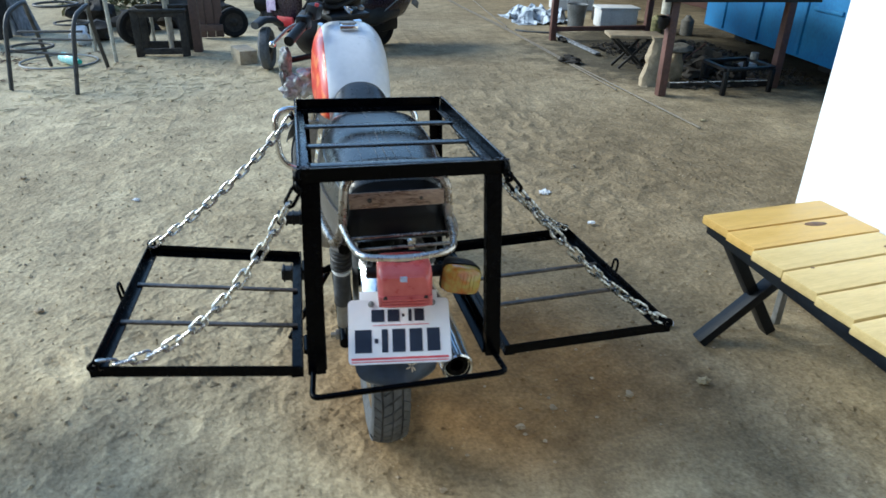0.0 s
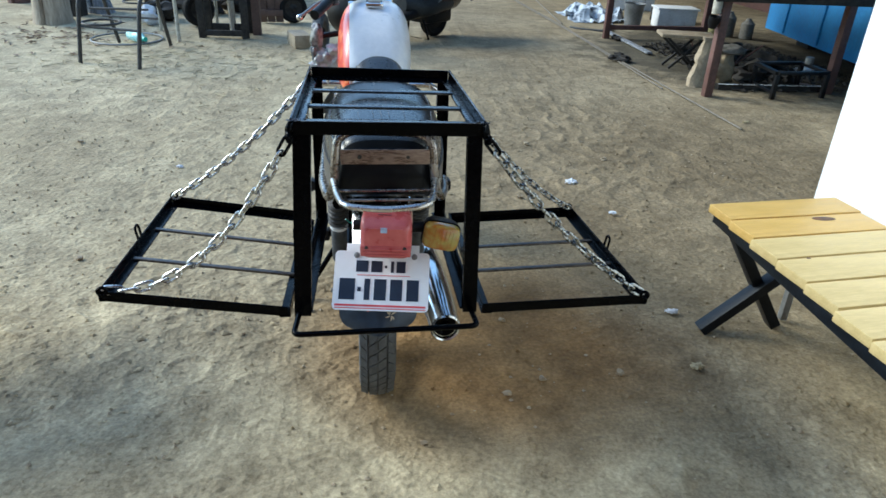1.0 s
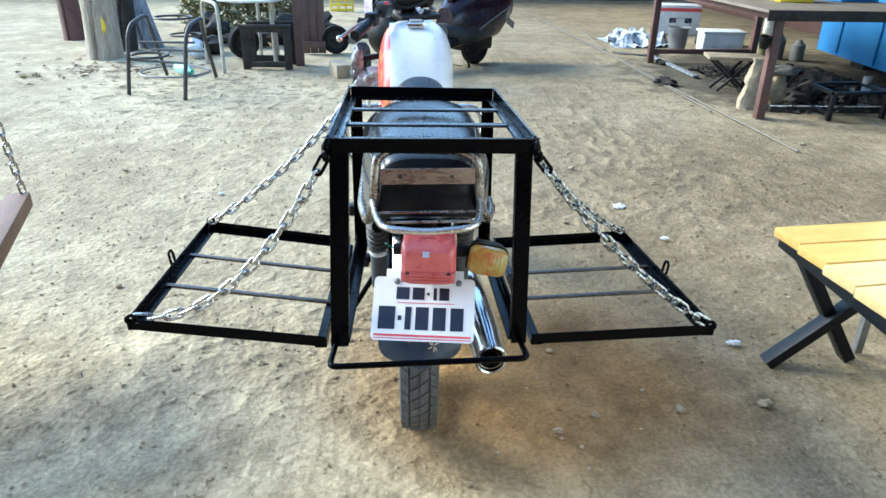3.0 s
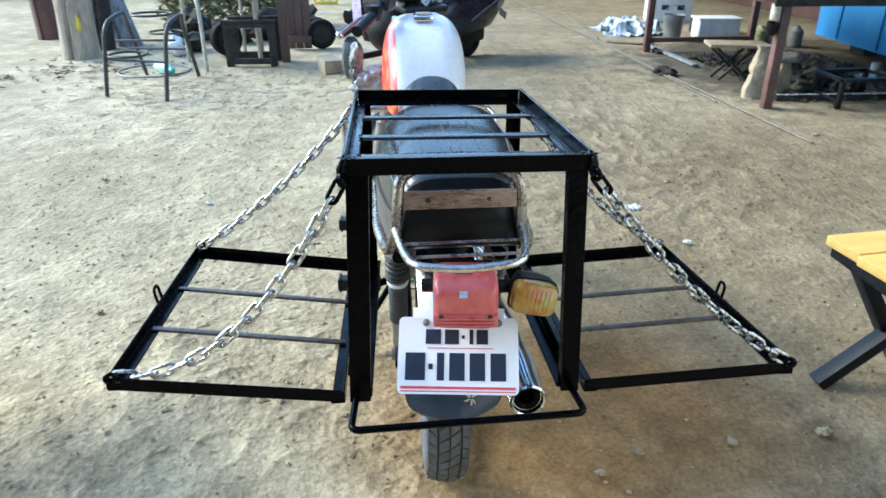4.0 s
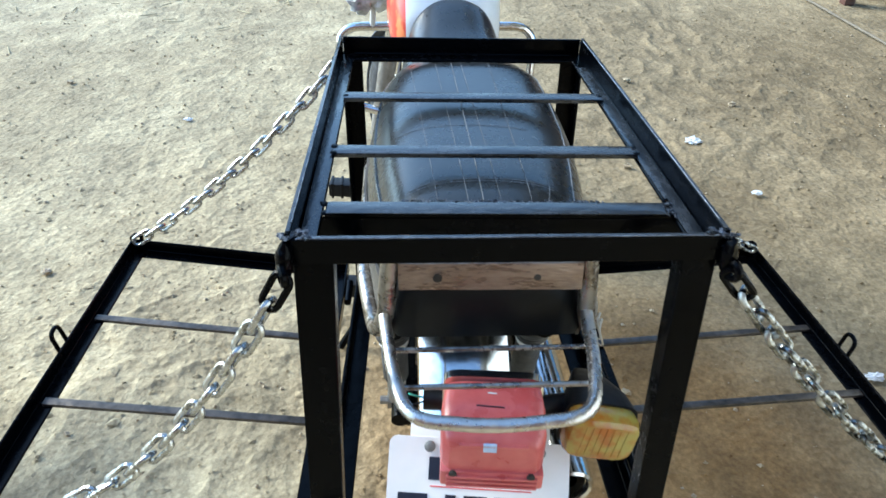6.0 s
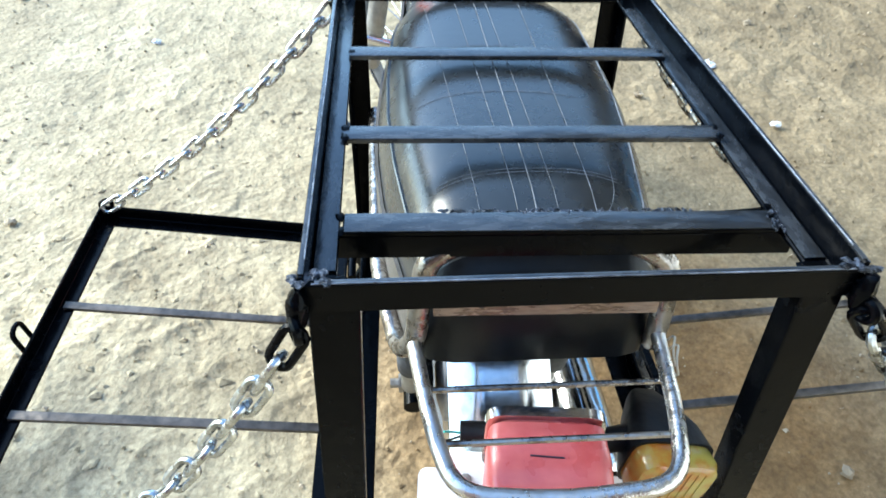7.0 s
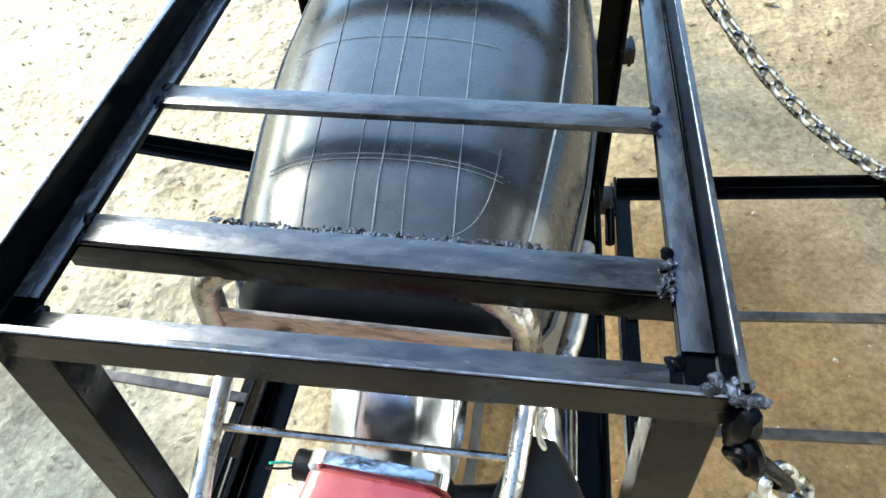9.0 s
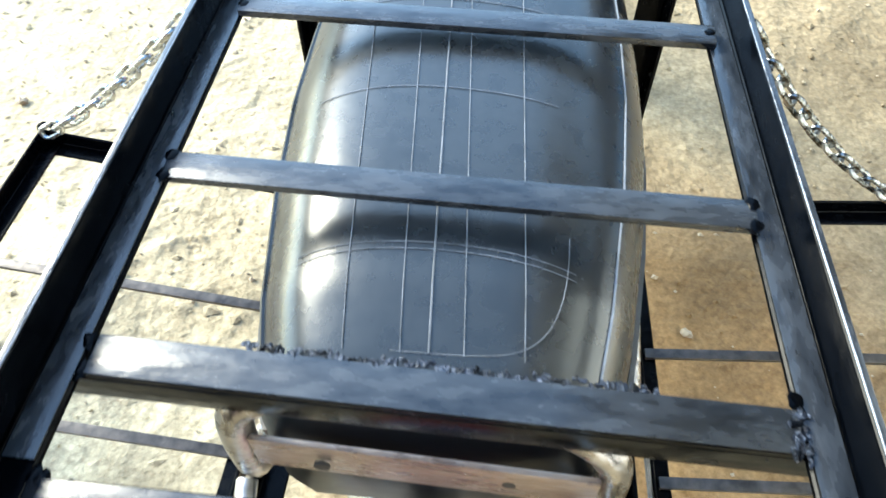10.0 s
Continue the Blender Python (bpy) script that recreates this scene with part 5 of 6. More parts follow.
part("side_plank", box((0.07, 0.62, 0.05), SWM @ pose(-0.038, -0.31, -0.025), 0.005), SWING_WOOD, swing)
part("side_plank", box((0.07, 0.62, 0.05), SWM @ pose(-1.20, -0.31, -0.025), 0.005), SWING_WOOD, swing)
for k in range(4):
    part("seat_board", box((1.09, 0.12, 0.025), SWM @ pose(-0.62, -0.07 - 0.155 * k, -0.03), 0.003), SWING_WOOD, swing)
for x in (-0.02, -1.20):
    hang_chain(swing, SWM @ Vector((x * 1.0 - 0.10, -0.22, 1.75)), SWM @ Vector((x, -0.012, 0.004)), 0.0, 0)
part("crossbar", tube([SWM @ Vector((0.15, -0.22, 1.78)), SWM @ Vector((-1.55, -0.22, 1.78))], 0.025, 12), BROWN_PAINT, swing)
part("upright", tube([SWM @ Vector((-1.55, -0.22, 1.78)), SWM @ Vector((-1.55, -0.22, -0.50))], 0.025, 12), BROWN_PAINT, swing)
part("upright", tube([SWM @ Vector((-1.55, -0.22, 1.20)), SWM @ Vector((-1.75, -0.90, -0.50))], 0.022, 12), BROWN_PAINT, swing)
part("upright", tube([SWM @ Vector((-1.55, -0.22, 1.20)), SWM @ Vector((-1.75, 0.40, -0.50))], 0.022, 12), BROWN_PAINT, swing)

# ---- far left: bare chair, logs, table, crate, wheels ----
chair = thing("chair_frame", (-2.15, 4.95, 0), "bare dark steel tube chair frame without its seat", "chair")
for fx, fy, rx, ry in ((-2.44, 4.71, -2.42, 5.68), (-1.91, 4.53, -1.89, 5.50)):
    part("side_tube", tube(rounded([(fx, fy, 0.0), (fx + 0.07, fy + 0.04, 0.57), (fx + 0.10, fy + 0.42, 0.63), (rx - 0.02, ry - 0.22, 0.50), (rx, ry, 0.0)], 0.14, 8), 0.017, 12), SPRING, chair)
for a, b in (((-2.405, 4.735, 0.30), (-1.875, 4.555, 0.30)), ((-2.41, 5.05, 0.40), (-1.88, 4.89, 0.42)), ((-2.40, 5.30, 0.30), (-1.88, 5.14, 0.31))):
    part("cross_tube", tube([a, b], 0.010, 8), SPRING, chair)


def hoop(center, r, wire, tilt=(0, 0, 0), squash=1.0):
    m = Matrix.Translation(center) @ pose(0, 0, 0, *tilt)
    return tube([m @ Vector((r * math.cos(a), r * squash * math.sin(a), 0)) for a in (2 * math.pi * k / 28 for k in range(28))], wire, 8, True)


part("ring", hoop((-2.24, 4.79, 0.325), 0.150, 0.010), SPRING, chair)
part("ring", hoop((-2.08, 5.05, 0.61), 0.16, 0.010), SPRING, chair)
part("ring", hoop((-1.98, 5.02, 0.47), 0.13, 0.008), SPRING, chair)
whole("wire_hoop", hoop((-2.38, 5.80, 0.012), 0.33, 0.009), GREY_METAL, "pale bent wire hoop lying on the earth", "hoop")
bottle = thing("plastic_bottle", (-2.25, 5.68, 0.0), "pale turquoise plastic bottle lying on the earth", "bottle")
BT = Matrix.Translation((-2.34, 5.78, 0.055)) @ pose(0, 0, 0, 90, 0, 42)
part("body", lathe([(0, 0), (0.045, 0.0), (0.05, 0.02), (0.047, 0.10), (0.05, 0.12), (0.05, 0.2), (0.02, 0.26), (0.018, 0.28), (0, 0.28)], BT, 18), BOTTLE, bottle)
part("cap", lathe([(0, 0.275), (0.022, 0.275), (0.022, 0.31), (0, 0.31)], BT, 16), TEAL, bottle, "green cap")
whole("plastic_bag", lump((-2.42, 6.75, 0.09), (0.10, 0.09, 0.10), 9, 0.5, 3), PAPER, "crumpled white plastic bag", "bag")


def log_post(name, base, r, height, lean, material, label):
    bm = bmesh.new()
    rings = []
    for i in range(10):
        f = i / 9
        c = Vector(base) + Vector((lean[0] * f, lean[1] * f, height * f))
        ring = []
        for k in range(44):
            a = 2 * math.pi * k / 44
            rr = r * (1.0 - 0.08 * f + 0.10 * (1 - f) ** 6) * (1 + 0.09 * noise.noise(Vector((math.cos(a) * 1.5, math.sin(a) * 1.5, f * 2 + base[0]))))
            if k == 32 + round(f):
                rr *= 0.80
            ring.append(c + Vector((rr * math.cos(a), rr * math.sin(a), 0)))
        rings.append(ring)
    return whole(name, loft(rings, bm), material, label, "log", "upright logs")


log_post("log", (-3.42, 6.72, -0.01), 0.185, 1.1, (0.02, 0.05), LOG, "thick pale weathered log standing upright")
whole("paint_mark", lump((-3.322, 6.566, 0.36), (0.014, 0.010, 0.08), 8, 1.1, 3), YELLOW, "smear of yellow paint on the pale log", "paint mark")
log_post("log", (-3.19, 7.52, -0.01), 0.150, 1.0, (-0.26, 0.10), GREY_LOG, "thick grey weathered log leaning upright")
log_post("log", (-4.36, 8.15, -0.01), 0.13, 1.3, (-0.03, 0.0), BROWN_PAINT, "slim reddish brown tree post")
log_post("log", (-3.36, 7.22, -0.01), 0.110, 1.0, (0.05, 0.1), DARK_WOOD, "dark weathered log standing behind the others")

for i, (x, y, z, s) in enumerate(((-2.55, 7.9, 0.16, 0.24), (-2.0, 7.6, 0.12, 0.2), (-1.6, 7.9, 0.15, 0.22), (-2.35, 7.0, 0.10, 0.16), (-1.25, 8.2, 0.16, 0.24), (-0.5, 8.6, 0.12, 0.18))):
    whole("scrap_lump", lump((x, y, z), (s, s * 0.8, z * 1.15), i + 131, 1.0, 3), DARK_WOOD, "dark heap of old timber and scrap by the scrub", "scrap", "dark heaps")
stool_w = thing("tube_stool", (-1.75, 6.2, 0), "stool with a round white seat on bent cream tube legs", "stool")
for a, b in (((-1.876, 5.765), (-2.20, 6.36)), ((-1.44, 6.40), (-1.72, 6.90))):
    mid = (mix3((*a, 0), (*b, 0), 0.5) + Vector((-1.70, 6.28, 0)) * 0.25) / 1.25
    part("leg", tube(rounded([(*a, 0), (a[0] * 0.9 + mid.x * 0.1, a[1] * 0.9 + mid.y * 0.1, 0.66), (b[0] * 0.9 + mid.x * 0.1, b[1] * 0.9 + mid.y * 0.1, 0.66), (*b, 0)], 0.12, 8), 0.018, 10), CREAM_TUBE, stool_w)
part("seat", lathe([(0, 0.655), (0.30, 0.655), (0.335, 0.662), (0.34, 0.675), (0.33, 0.684), (0, 0.684)], pose(-1.66, 6.28, 0.0), 40), WHITE_BOX, stool_w, "round white seat")
crate = thing("wooden_crate", (-1.48, 6.15, 0), "dark old timber crate frame with open sides", "crate")
for x in (-1.70, -1.27):
    for y in (6.02, 6.36):
        part("post", box((0.07, 0.06, 0.42), pose(x, y, 0.21), 0.006), DARK_WOOD, crate)
for z in (0.05, 0.40):
    part("board", box((0.37, 0.045, 0.055), pose(-1.485, 6.015, z + 0.001), 0.005), DARK_WOOD, crate)
    part("board", box((0.37, 0.045, 0.08), pose(-1.485, 6.365, z + 0.001), 0.005), DARK_WOOD, crate)
for dy in (-0.17, 0.17):
    part("board", box((0.52, 0.10, 0.022), pose(-1.485, 6.19 + dy, 0.434, 0, 0, 2), 0.005), DARK_WOOD, crate)
whole("peeled_stick", tube([(-1.43, 6.20, 0.0), (-1.44, 6.21, 0.35), (-1.45, 6.22, 0.80)], 0.022, 10), PALE_STICK, "pale peeled stick leaning on the timber crate", "stick")


def cart_wheel(name, center, r, half, yaw, label):
    m = Matrix.Translation(center) @ pose(0, 0, 0, 0, 90, yaw)
    w = thing(name, (center[0], center[1], 0), label, "wheel", "loose cart wheels")
    part("tyre", lathe([(r * 0.62, -half * 0.8), (r * 0.85, -half), (r * 0.97, -half * 0.7), (r, 0), (r * 0.97, half * 0.7), (r * 0.85, half), (r * 0.62, half * 0.8)], m, 28, closed=True), BLACK_TYRE, w)
    part("rim", lathe([(0, -half * 0.4), (0.02, -half * 0.9), (r * 0.3, -half * 0.5), (r * 0.63, -half * 0.7), (r * 0.63, half * 0.7), (r * 0.3, half * 0.5), (0.02, half * 0.9), (0, half * 0.9)], m, 20), DARK_WOOD, w)


cart_wheel("cart_wheel", (-1.865, 6.70, 0.18), 0.18, 0.05, -50, "black rubber cart wheel leaning by the crate")
cart_wheel("cart_wheel", (-0.88, 7.10, 0.165), 0.165, 0.05, -75, "small black rubber wheel with a grey hub")
whole("timber_post", box((0.085, 0.085, 1.25), pose(-1.185, 6.27, 0.62), 0.006), DOOR_WOOD, "square brown painted timber post", "post")
door = thing("door_leaf", (-1.0, 7.0, 0), "old brown plank door leaf leaning upright", "door")
for k in range(3):
    part("plank", box((0.087, 0.03, 1.15), pose(-1.215 + 0.091 * k, 7.02 + 0.012 * k, 0.59), 0.004), DOOR_WOOD, door)
part("batten", box((0.275, 0.03, 0.07), pose(-1.125, 6.990, 0.12, 0, 0, 6), 0.004), DOOR_WOOD, door)
lattice = thing("lattice_crate", (-1.23, 12.16, 0), "bright yellow plastic lattice crate by the scrub", "crate")
for dz in (0.03, 0.12, 0.21, 0.30, 0.39, 0.48):
    part("slat", box((0.42, 0.03, 0.045), pose(-1.23, 12.16, dz), 0.006), YELLOW, lattice)
for dx in (-0.20, -0.07, 0.07, 0.20):
    part("post", box((0.035, 0.03, 0.50), pose(-1.23 + dx, 12.16 + 0.032, 0.25), 0.006), YELLOW, lattice)
whole("concrete_block", box((0.17, 0.34, 0.13), pose(-0.70, 5.72, 0.06, 0, 0, 18), 0.012), STONE, "pale worn concrete block on the earth", "block")

# ---- parked scooter beyond the motorcycle ----
SCOOT = 134
scooter = thing("scooter", (0.12, 6.0, 0), "dark maroon scooter parked across the yard", "scooter")
SC = Matrix.Translation((0.72, 6.45, 0)) @ pose(0, 0, 0, 0, 0, SCOOT)


def sc_loft(stations, power=2.6, n=24):
    return loft([[SC @ p for p in oval_ring((0, y, cz), X, Z, w, h, power, n)] for y, cz, w, h in stations])


def sc_wheel(y, r, yaw, rubber):
    m = SC @ Matrix.Translation((0, y, r)) @ pose(0, 0, 0, 0, 90, yaw)
    t = part("wheel", lathe([(r * 0.6, -0.04), (r * 0.85, -0.05), (r * 0.98, -0.03), (r, 0), (r * 0.98, 0.03), (r * 0.85, 0.05), (r * 0.6, 0.04)], m, 28, closed=True), rubber, scooter)
    part("rim", lathe([(0, -0.05), (0.03, -0.05), (r * 0.3, -0.03), (r * 0.62, -0.035), (r * 0.62, 0.035), (r * 0.3, 0.03), (0.03, 0.05), (0, 0.05)], m, 22), PLASTIC, t)


sc_wheel(0.0, 0.21, 0, BLACK_TYRE)
sc_wheel(1.64, 0.19, 36, RUBBER)
part("rear_body", sc_loft([(-0.60, 0.66, 0.03, 0.05), (-0.50, 0.60, 0.12, 0.14), (-0.25, 0.52, 0.19, 0.24), (0.10, 0.49, 0.21, 0.27), (0.38, 0.47, 0.19, 0.25), (0.50, 0.45, 0.12, 0.17)]), MAROON, scooter, "dark maroon body shell")
part("seat", sc_loft([(-0.50, 0.77, 0.08, 0.03), (-0.30, 0.77, 0.14, 0.05), (0.10, 0.76, 0.15, 0.06), (0.36, 0.74, 0.12, 0.05), (0.44, 0.72, 0.06, 0.03)]), VINYL, scooter)
part("lower_panel", sc_loft([(-0.30, 0.40, 0.08, 0.05), (-0.10, 0.37, 0.19, 0.09), (0.25, 0.36, 0.222, 0.13), (0.46, 0.36, 0.19, 0.12), (0.56, 0.38, 0.10, 0.08)]), GREY_PLASTIC, scooter, "dusty grey lower panel")
part("engine", box((0.28, 0.42, 0.17), SC @ pose(0.02, 0.04, 0.245), 0.04), PLASTIC, scooter, "dark engine casing")
part("floorboard", sc_loft([(0.42, 0.30, 0.17, 0.06), (0.60, 0.27, 0.19, 0.045), (0.95, 0.27, 0.19, 0.045), (1.05, 0.32, 0.16, 0.06)], 4), PLASTIC, scooter)
part("front_apron", loft([[SC @ p for p in oval_ring((0, y, z), X, Y, w, 0.045, 3, 24)] for z, y, w in ((0.30, 1.34, 0.13), (0.45, 1.36, 0.19), (0.65, 1.38, 0.21), (0.85, 1.35, 0.17), (0.95, 1.33, 0.09))]), MAROON, scooter, "dark maroon front apron")
part("apron_trim", box((0.20, 0.03, 0.09), SC @ pose(-0.02, 1.405, 0.40), 0.010), RED_PAINT, scooter, "red trim low on the apron")
part("decal", box((0.10, 0.006, 0.34), SC @ pose(0.12, 1.426, 0.66, 0, 0, -6), 0.002), LILAC, scooter, "lilac and white decal")
part("decal", box((0.05, 0.05, 0.40), SC @ pose(0.195, 1.385, 0.66), 0.012), LILAC, scooter, "lilac and white decal")
part("front_mudguard", sc_loft([(1.46, 0.38, 0.05, 0.03), (1.54, 0.43, 0.06, 0.03), (1.66, 0.44, 0.06, 0.03), (1.76, 0.40, 0.05, 0.03)]), GREY_PLASTIC, scooter, "dark front mudguard")
part("steering_column", tube([SC @ Vector((0, 1.34, 0.9)), SC @ Vector((0, 1.28, 1.05))], 0.05, 14), PLASTIC, scooter)
part("handlebar", tube(rounded([SC @ Vector(p) for p in ((-0.34, 1.14, 1.03), (-0.15, 1.24, 1.06), (0.15, 1.24, 1.06), (0.34, 1.14, 1.03))], 0.08), 0.02, 12), RUBBER, scooter)
part("side_panel", box((0.012, 0.16, 0.07), SC @ pose(-0.16, -0.42, 0.42, 25, 0, 10), 0.004), GREY_METAL, scooter)
# Highlight on the maroon panel, modelled as a thin pale tube.
part("side_highlight", tube([SC @ Vector(p) for p in ((-0.155, -0.42, 0.60), (-0.203, -0.20, 0.55), (-0.214, 0.02, 0.47), (-0.205, 0.20, 0.385))], 0.007, 8), GREY_METAL, scooter, "thin pale tube for the highlight along the body")
part("centre_stand", tube(rounded([SC @ Vector(p) for p in ((-0.10, 0.30, 0.22), (-0.16, 0.26, 0.0), (0.16, 0.26, 0.0), (0.10, 0.30, 0.22))], 0.03), 0.012, 8), BLACK, scooter)

# ---- workbench and the clutter beneath it ----
bench_w = thing("workbench", (3.35, 5.2, 0), "long brown steel workbench with a dusty board top", "workbench")
LEGS = ((2.765, 3.93), (3.93, 4.08), (2.76, 6.56), (3.98, 6.62))
for x, y in LEGS:
    part("leg", box((0.068, 0.068, 0.795), pose(x, y, 0.3975), 0.004), BROWN_PAINT, bench_w)
part("worktop", box((1.36, 2.90, 0.024), pose(3.35, 5.25, 0.820, 0, 0, -2), 0.004), WORKTOP, bench_w, "dusty brown board top")
part("edge_strip", box((1.35, 0.014, 0.075), Matrix.Translation((3.35, 5.25, 0.790)) @ pose(0, 0, 0, 0, 0, -2) @ pose(0, -1.444, 0), 0.003), DARK_WOOD, bench_w, "black front edge of the board")
for a, b in (((2.765, 3.965, 0.768), (3.93, 4.08, 0.768)), ((2.765, 3.93, 0.770), (2.76, 6.56, 0.770)), ((3.93, 4.08, 0.770), (3.98, 6.62, 0.770)), ((2.76, 6.56, 0.768), (3.98, 6.62, 0.768)), ((2.76, 6.56, 0.13), (3.98, 6.62, 0.13))):
    part("rail", bar(a, b, 0.045, 0.05, 0.004), DARK_WOOD if a[1] < 3.97 and b[0] > 3.5 else BROWN_PAINT, bench_w)
whole("yellow_case", box((0.27, 0.24, 0.14), pose(3.20, 4.60, 0.902, 0, 0, -8), 0.015), YELLOW, "yellow tool case lying on the workbench", "tool case")
whole("blue_case", box((0.40, 0.24, 0.12), pose(3.78, 4.72, 0.892, 0, 0, 12), 0.015), BLUE, "blue plastic case lying on the workbench", "case")
beam = thing("timber_beam", (3.46, 4.17, 0), "dark beam with flaking white paint along its top", "beam")
part("beam_body", box((0.98, 0.06, 0.048), pose(3.46, 4.17, 0.024, 0, 0, -1), 0.006), DARK_WOOD, beam)
bm = bmesh.new()
for k in range(46):
    lump((2.98 + 0.021 * k + random.uniform(-0.006, 0.006), 4.150 - 0.0004 * k + random.uniform(-0.006, 0.010), 0.049), (random.uniform(0.006, 0.02), random.uniform(0.006, 0.014), 0.004), 300 + k, 0.8, 1, bm)
tagged(part("flaking_paint", bm, WHITE_BOX, beam, "flaking dirty white paint"), kind="stuff")
part("hanging_roll", lathe([(0.012, 0), (0.036, 0), (0.036, 0.105), (0.012, 0.105)], pose(2.692, 3.920, 0.655), 20, closed=True), CREAM_TUBE, bench_w, "cream paper roll tied to the leg")
part("hanging_cup", lathe([(0, 0), (0.030, 0.0), (0.045, 0.05), (0.045, 0.09), (0.040, 0.09), (0.028, 0.006), (0, 0.006)], pose(2.685, 3.925, 0.545, 10), 20), PLASTIC, bench_w, "black cup hung on the leg")

stand = thing("steel_stand", (3.50, 4.0, 0), "low dark steel stand under the workbench", "stand")
for x, y in ((3.30, 3.86), (3.78, 3.92), (3.33, 4.25), (3.78, 4.30)):
    part("leg", box((0.035, 0.035, 0.20), pose(x, y, 0.10), 0.003), PLASTIC, stand)
for a, b in (((3.30, 3.86), (3.78, 3.92)), ((3.33, 4.25), (3.78, 4.30)), ((3.30, 3.86), (3.33, 4.25)), ((3.78, 3.92), (3.78, 4.30))):
    part("top_bar", bar((*a, 0.212), (*b, 0.212), 0.045, 0.026, 0.003), PLASTIC, stand)
part("foot_bar", bar((3.30, 3.86, 0.05), (3.33, 4.25, 0.05), 0.02, 0.02, 0.002), PLASTIC, stand)
whole("stone_slab", loft([[Vector((2.83 + x * (1 - 0.35 * f) + 0.10 * f, 4.26 + y + 0.12 * f, 0.40 * f)) + Vector((0.035 * noise.noise(Vector((x * 14, f * 7, y * 9))), 0.02 * noise.noise(Vector((f * 6, x * 12, 3))), 0)) for x, y in ((-0.10, -0.04), (-0.04, -0.058), (0.05, -0.05), (0.10, -0.03), (0.10, 0.03), (0.0, 0.04), (-0.095, 0.03))] for f in steps(0, 1, 14)]), SLAB, "rough yellowish stone slab leaning on the workbench leg", "stone slab")
whole("cement_sack", lump((3.10, 4.42, 0.12), (0.13, 0.08, 0.16), 21, 0.5, 4), SLAB, "slumped tan cement sack under the workbench", "sack")
whole("flat_stone", lump((3.16, 4.42, 0.29), (0.13, 0.09, 0.045), 22, 0.35, 3), SACK, "rounded grey stone lying on the sack", "stone")
whole("timber_offcut", bar((3.84, 4.36, 0.012), (4.02, 4.20, 0.012), 0.07, 0.022, 0.004), SWING_WOOD, "orange brown board offcut under the workbench", "offcut")
whole("timber_offcut", bar((2.90, 6.95, 0.025), (2.93, 5.62, 0.022), 0.06, 0.022, 0.004), GREY_LOG, "long grey board offcut on the earth", "offcut")

stool = thing("folding_stool", (3.0, 5.10, 0), "low stool with a dusty board and crossed dark legs", "stool")
part("seat", box((0.52, 0.30, 0.03), pose(3.05, 5.10, 0.300, 0, 0, -12), 0.005), SLAB, stool)
for y in (5.02, 5.18):
    part("leg", bar((2.83, y, 0.285), (3.16, y - 0.02, 0.0), 0.022, 0.022, 0.002, up=(0, 1, 0)), DARK_WOOD, stool)
    part("leg", bar((3.20, y, 0.285), (2.88, y - 0.02, 0.0), 0.022, 0.022, 0.002, up=(0, 1, 0)), DARK_WOOD, stool)
for i, (x, y, s) in enumerate(((3.45, 4.55, 0.14), (3.62, 4.75, 0.12), (3.30, 5.05, 0.12), (3.70, 4.40, 0.10), (3.85, 4.95, 0.15), (3.50, 5.3, 0.14), (3.82, 5.6, 0.16), (3.30, 5.75, 0.11))):
    bm = lump((x, y, s * 0.42), (s * 0.9, s * 0.8, s * 0.5), i + 31, 1.5, 3)
    whole("scrap_lump", bm, DARK_WOOD, "dusty dark heap of scrap metal under the workbench", "scrap", "scrap heaps")
for i in range(9):
    a = Vector((random.uniform(3.0, 3.8), random.uniform(4.3, 5.9), 0.02))
    b = a + Vector((random.uniform(-0.4, 0.4), random.uniform(-0.5, 0.5), random.uniform(0.05, 0.35)))
    whole("scrap_rod", tube([a, mix3(a, b, 0.5) + Vector((0.01, 0, 0.01)), b], random.uniform(0.006, 0.014), 8), DARK_WOOD if i % 2 else BROWN_PAINT, "dark offcut of steel rod among the scrap", "steel rod", "scrap rods")
whole("paint_can", lathe([(0, 0), (0.032, 0), (0.035, 0.01), (0.035, 0.055), (0.03, 0.06), (0, 0.06)], pose(3.775, 4.20, 0.225), 22), GREY_METAL, "dull grey paint can standing on the steel stand", "can")

carton = thing("carton", (4.06, 9.3, 0), "white carton with a red band", "carton")
part("box", box((0.62, 0.42, 0.42), pose(4.06, 9.32, 0.212, 0, 0, -10), 0.006), WHITE_BOX, carton)
part("band", box((0.628, 0.428, 0.05), pose(4.06, 9.32, 0.36, 0, 0, -10), 0.003), RED_LINE, carton, "red printed band")
for dx in (-0.12, 0.10):
    part("print", box((0.10, 0.004, 0.07), pose(4.06 + dx, 9.105 - dx * 0.18, 0.21, 0, 0, -10)), INK, carton, smooth=False)
bucket = thing("bucket", (3.40, 7.45, 0), "dented grey tin bucket with a wire handle", "bucket")
part("pail", lathe([(0.0, 0.012), (0.10, 0.012), (0.13, 0.28), (0.137, 0.29), (0.137, 0.30), (0.125, 0.29), (0.10, 0.02), (0, 0.02)][::-1], pose(3.40, 7.45, 0), 26), GREY_METAL, bucket)
part("handle", tube([(3.40 + 0.137 * math.cos(a), 7.45, 0.29 + 0.12 * math.sin(a)) for a in steps(0, math.pi, 12)], 0.004, 6), GREY_METAL, bucket)
tray = thing("white_tub", (3.99, 7.54, 0), "white plastic tub under the clutter by the workbench", "tub")
part("tub", box((0.50, 0.32, 0.24), pose(3.99, 7.54, 0.122, 0, 0, -6), 0.02), WHITE_BOX, tray)
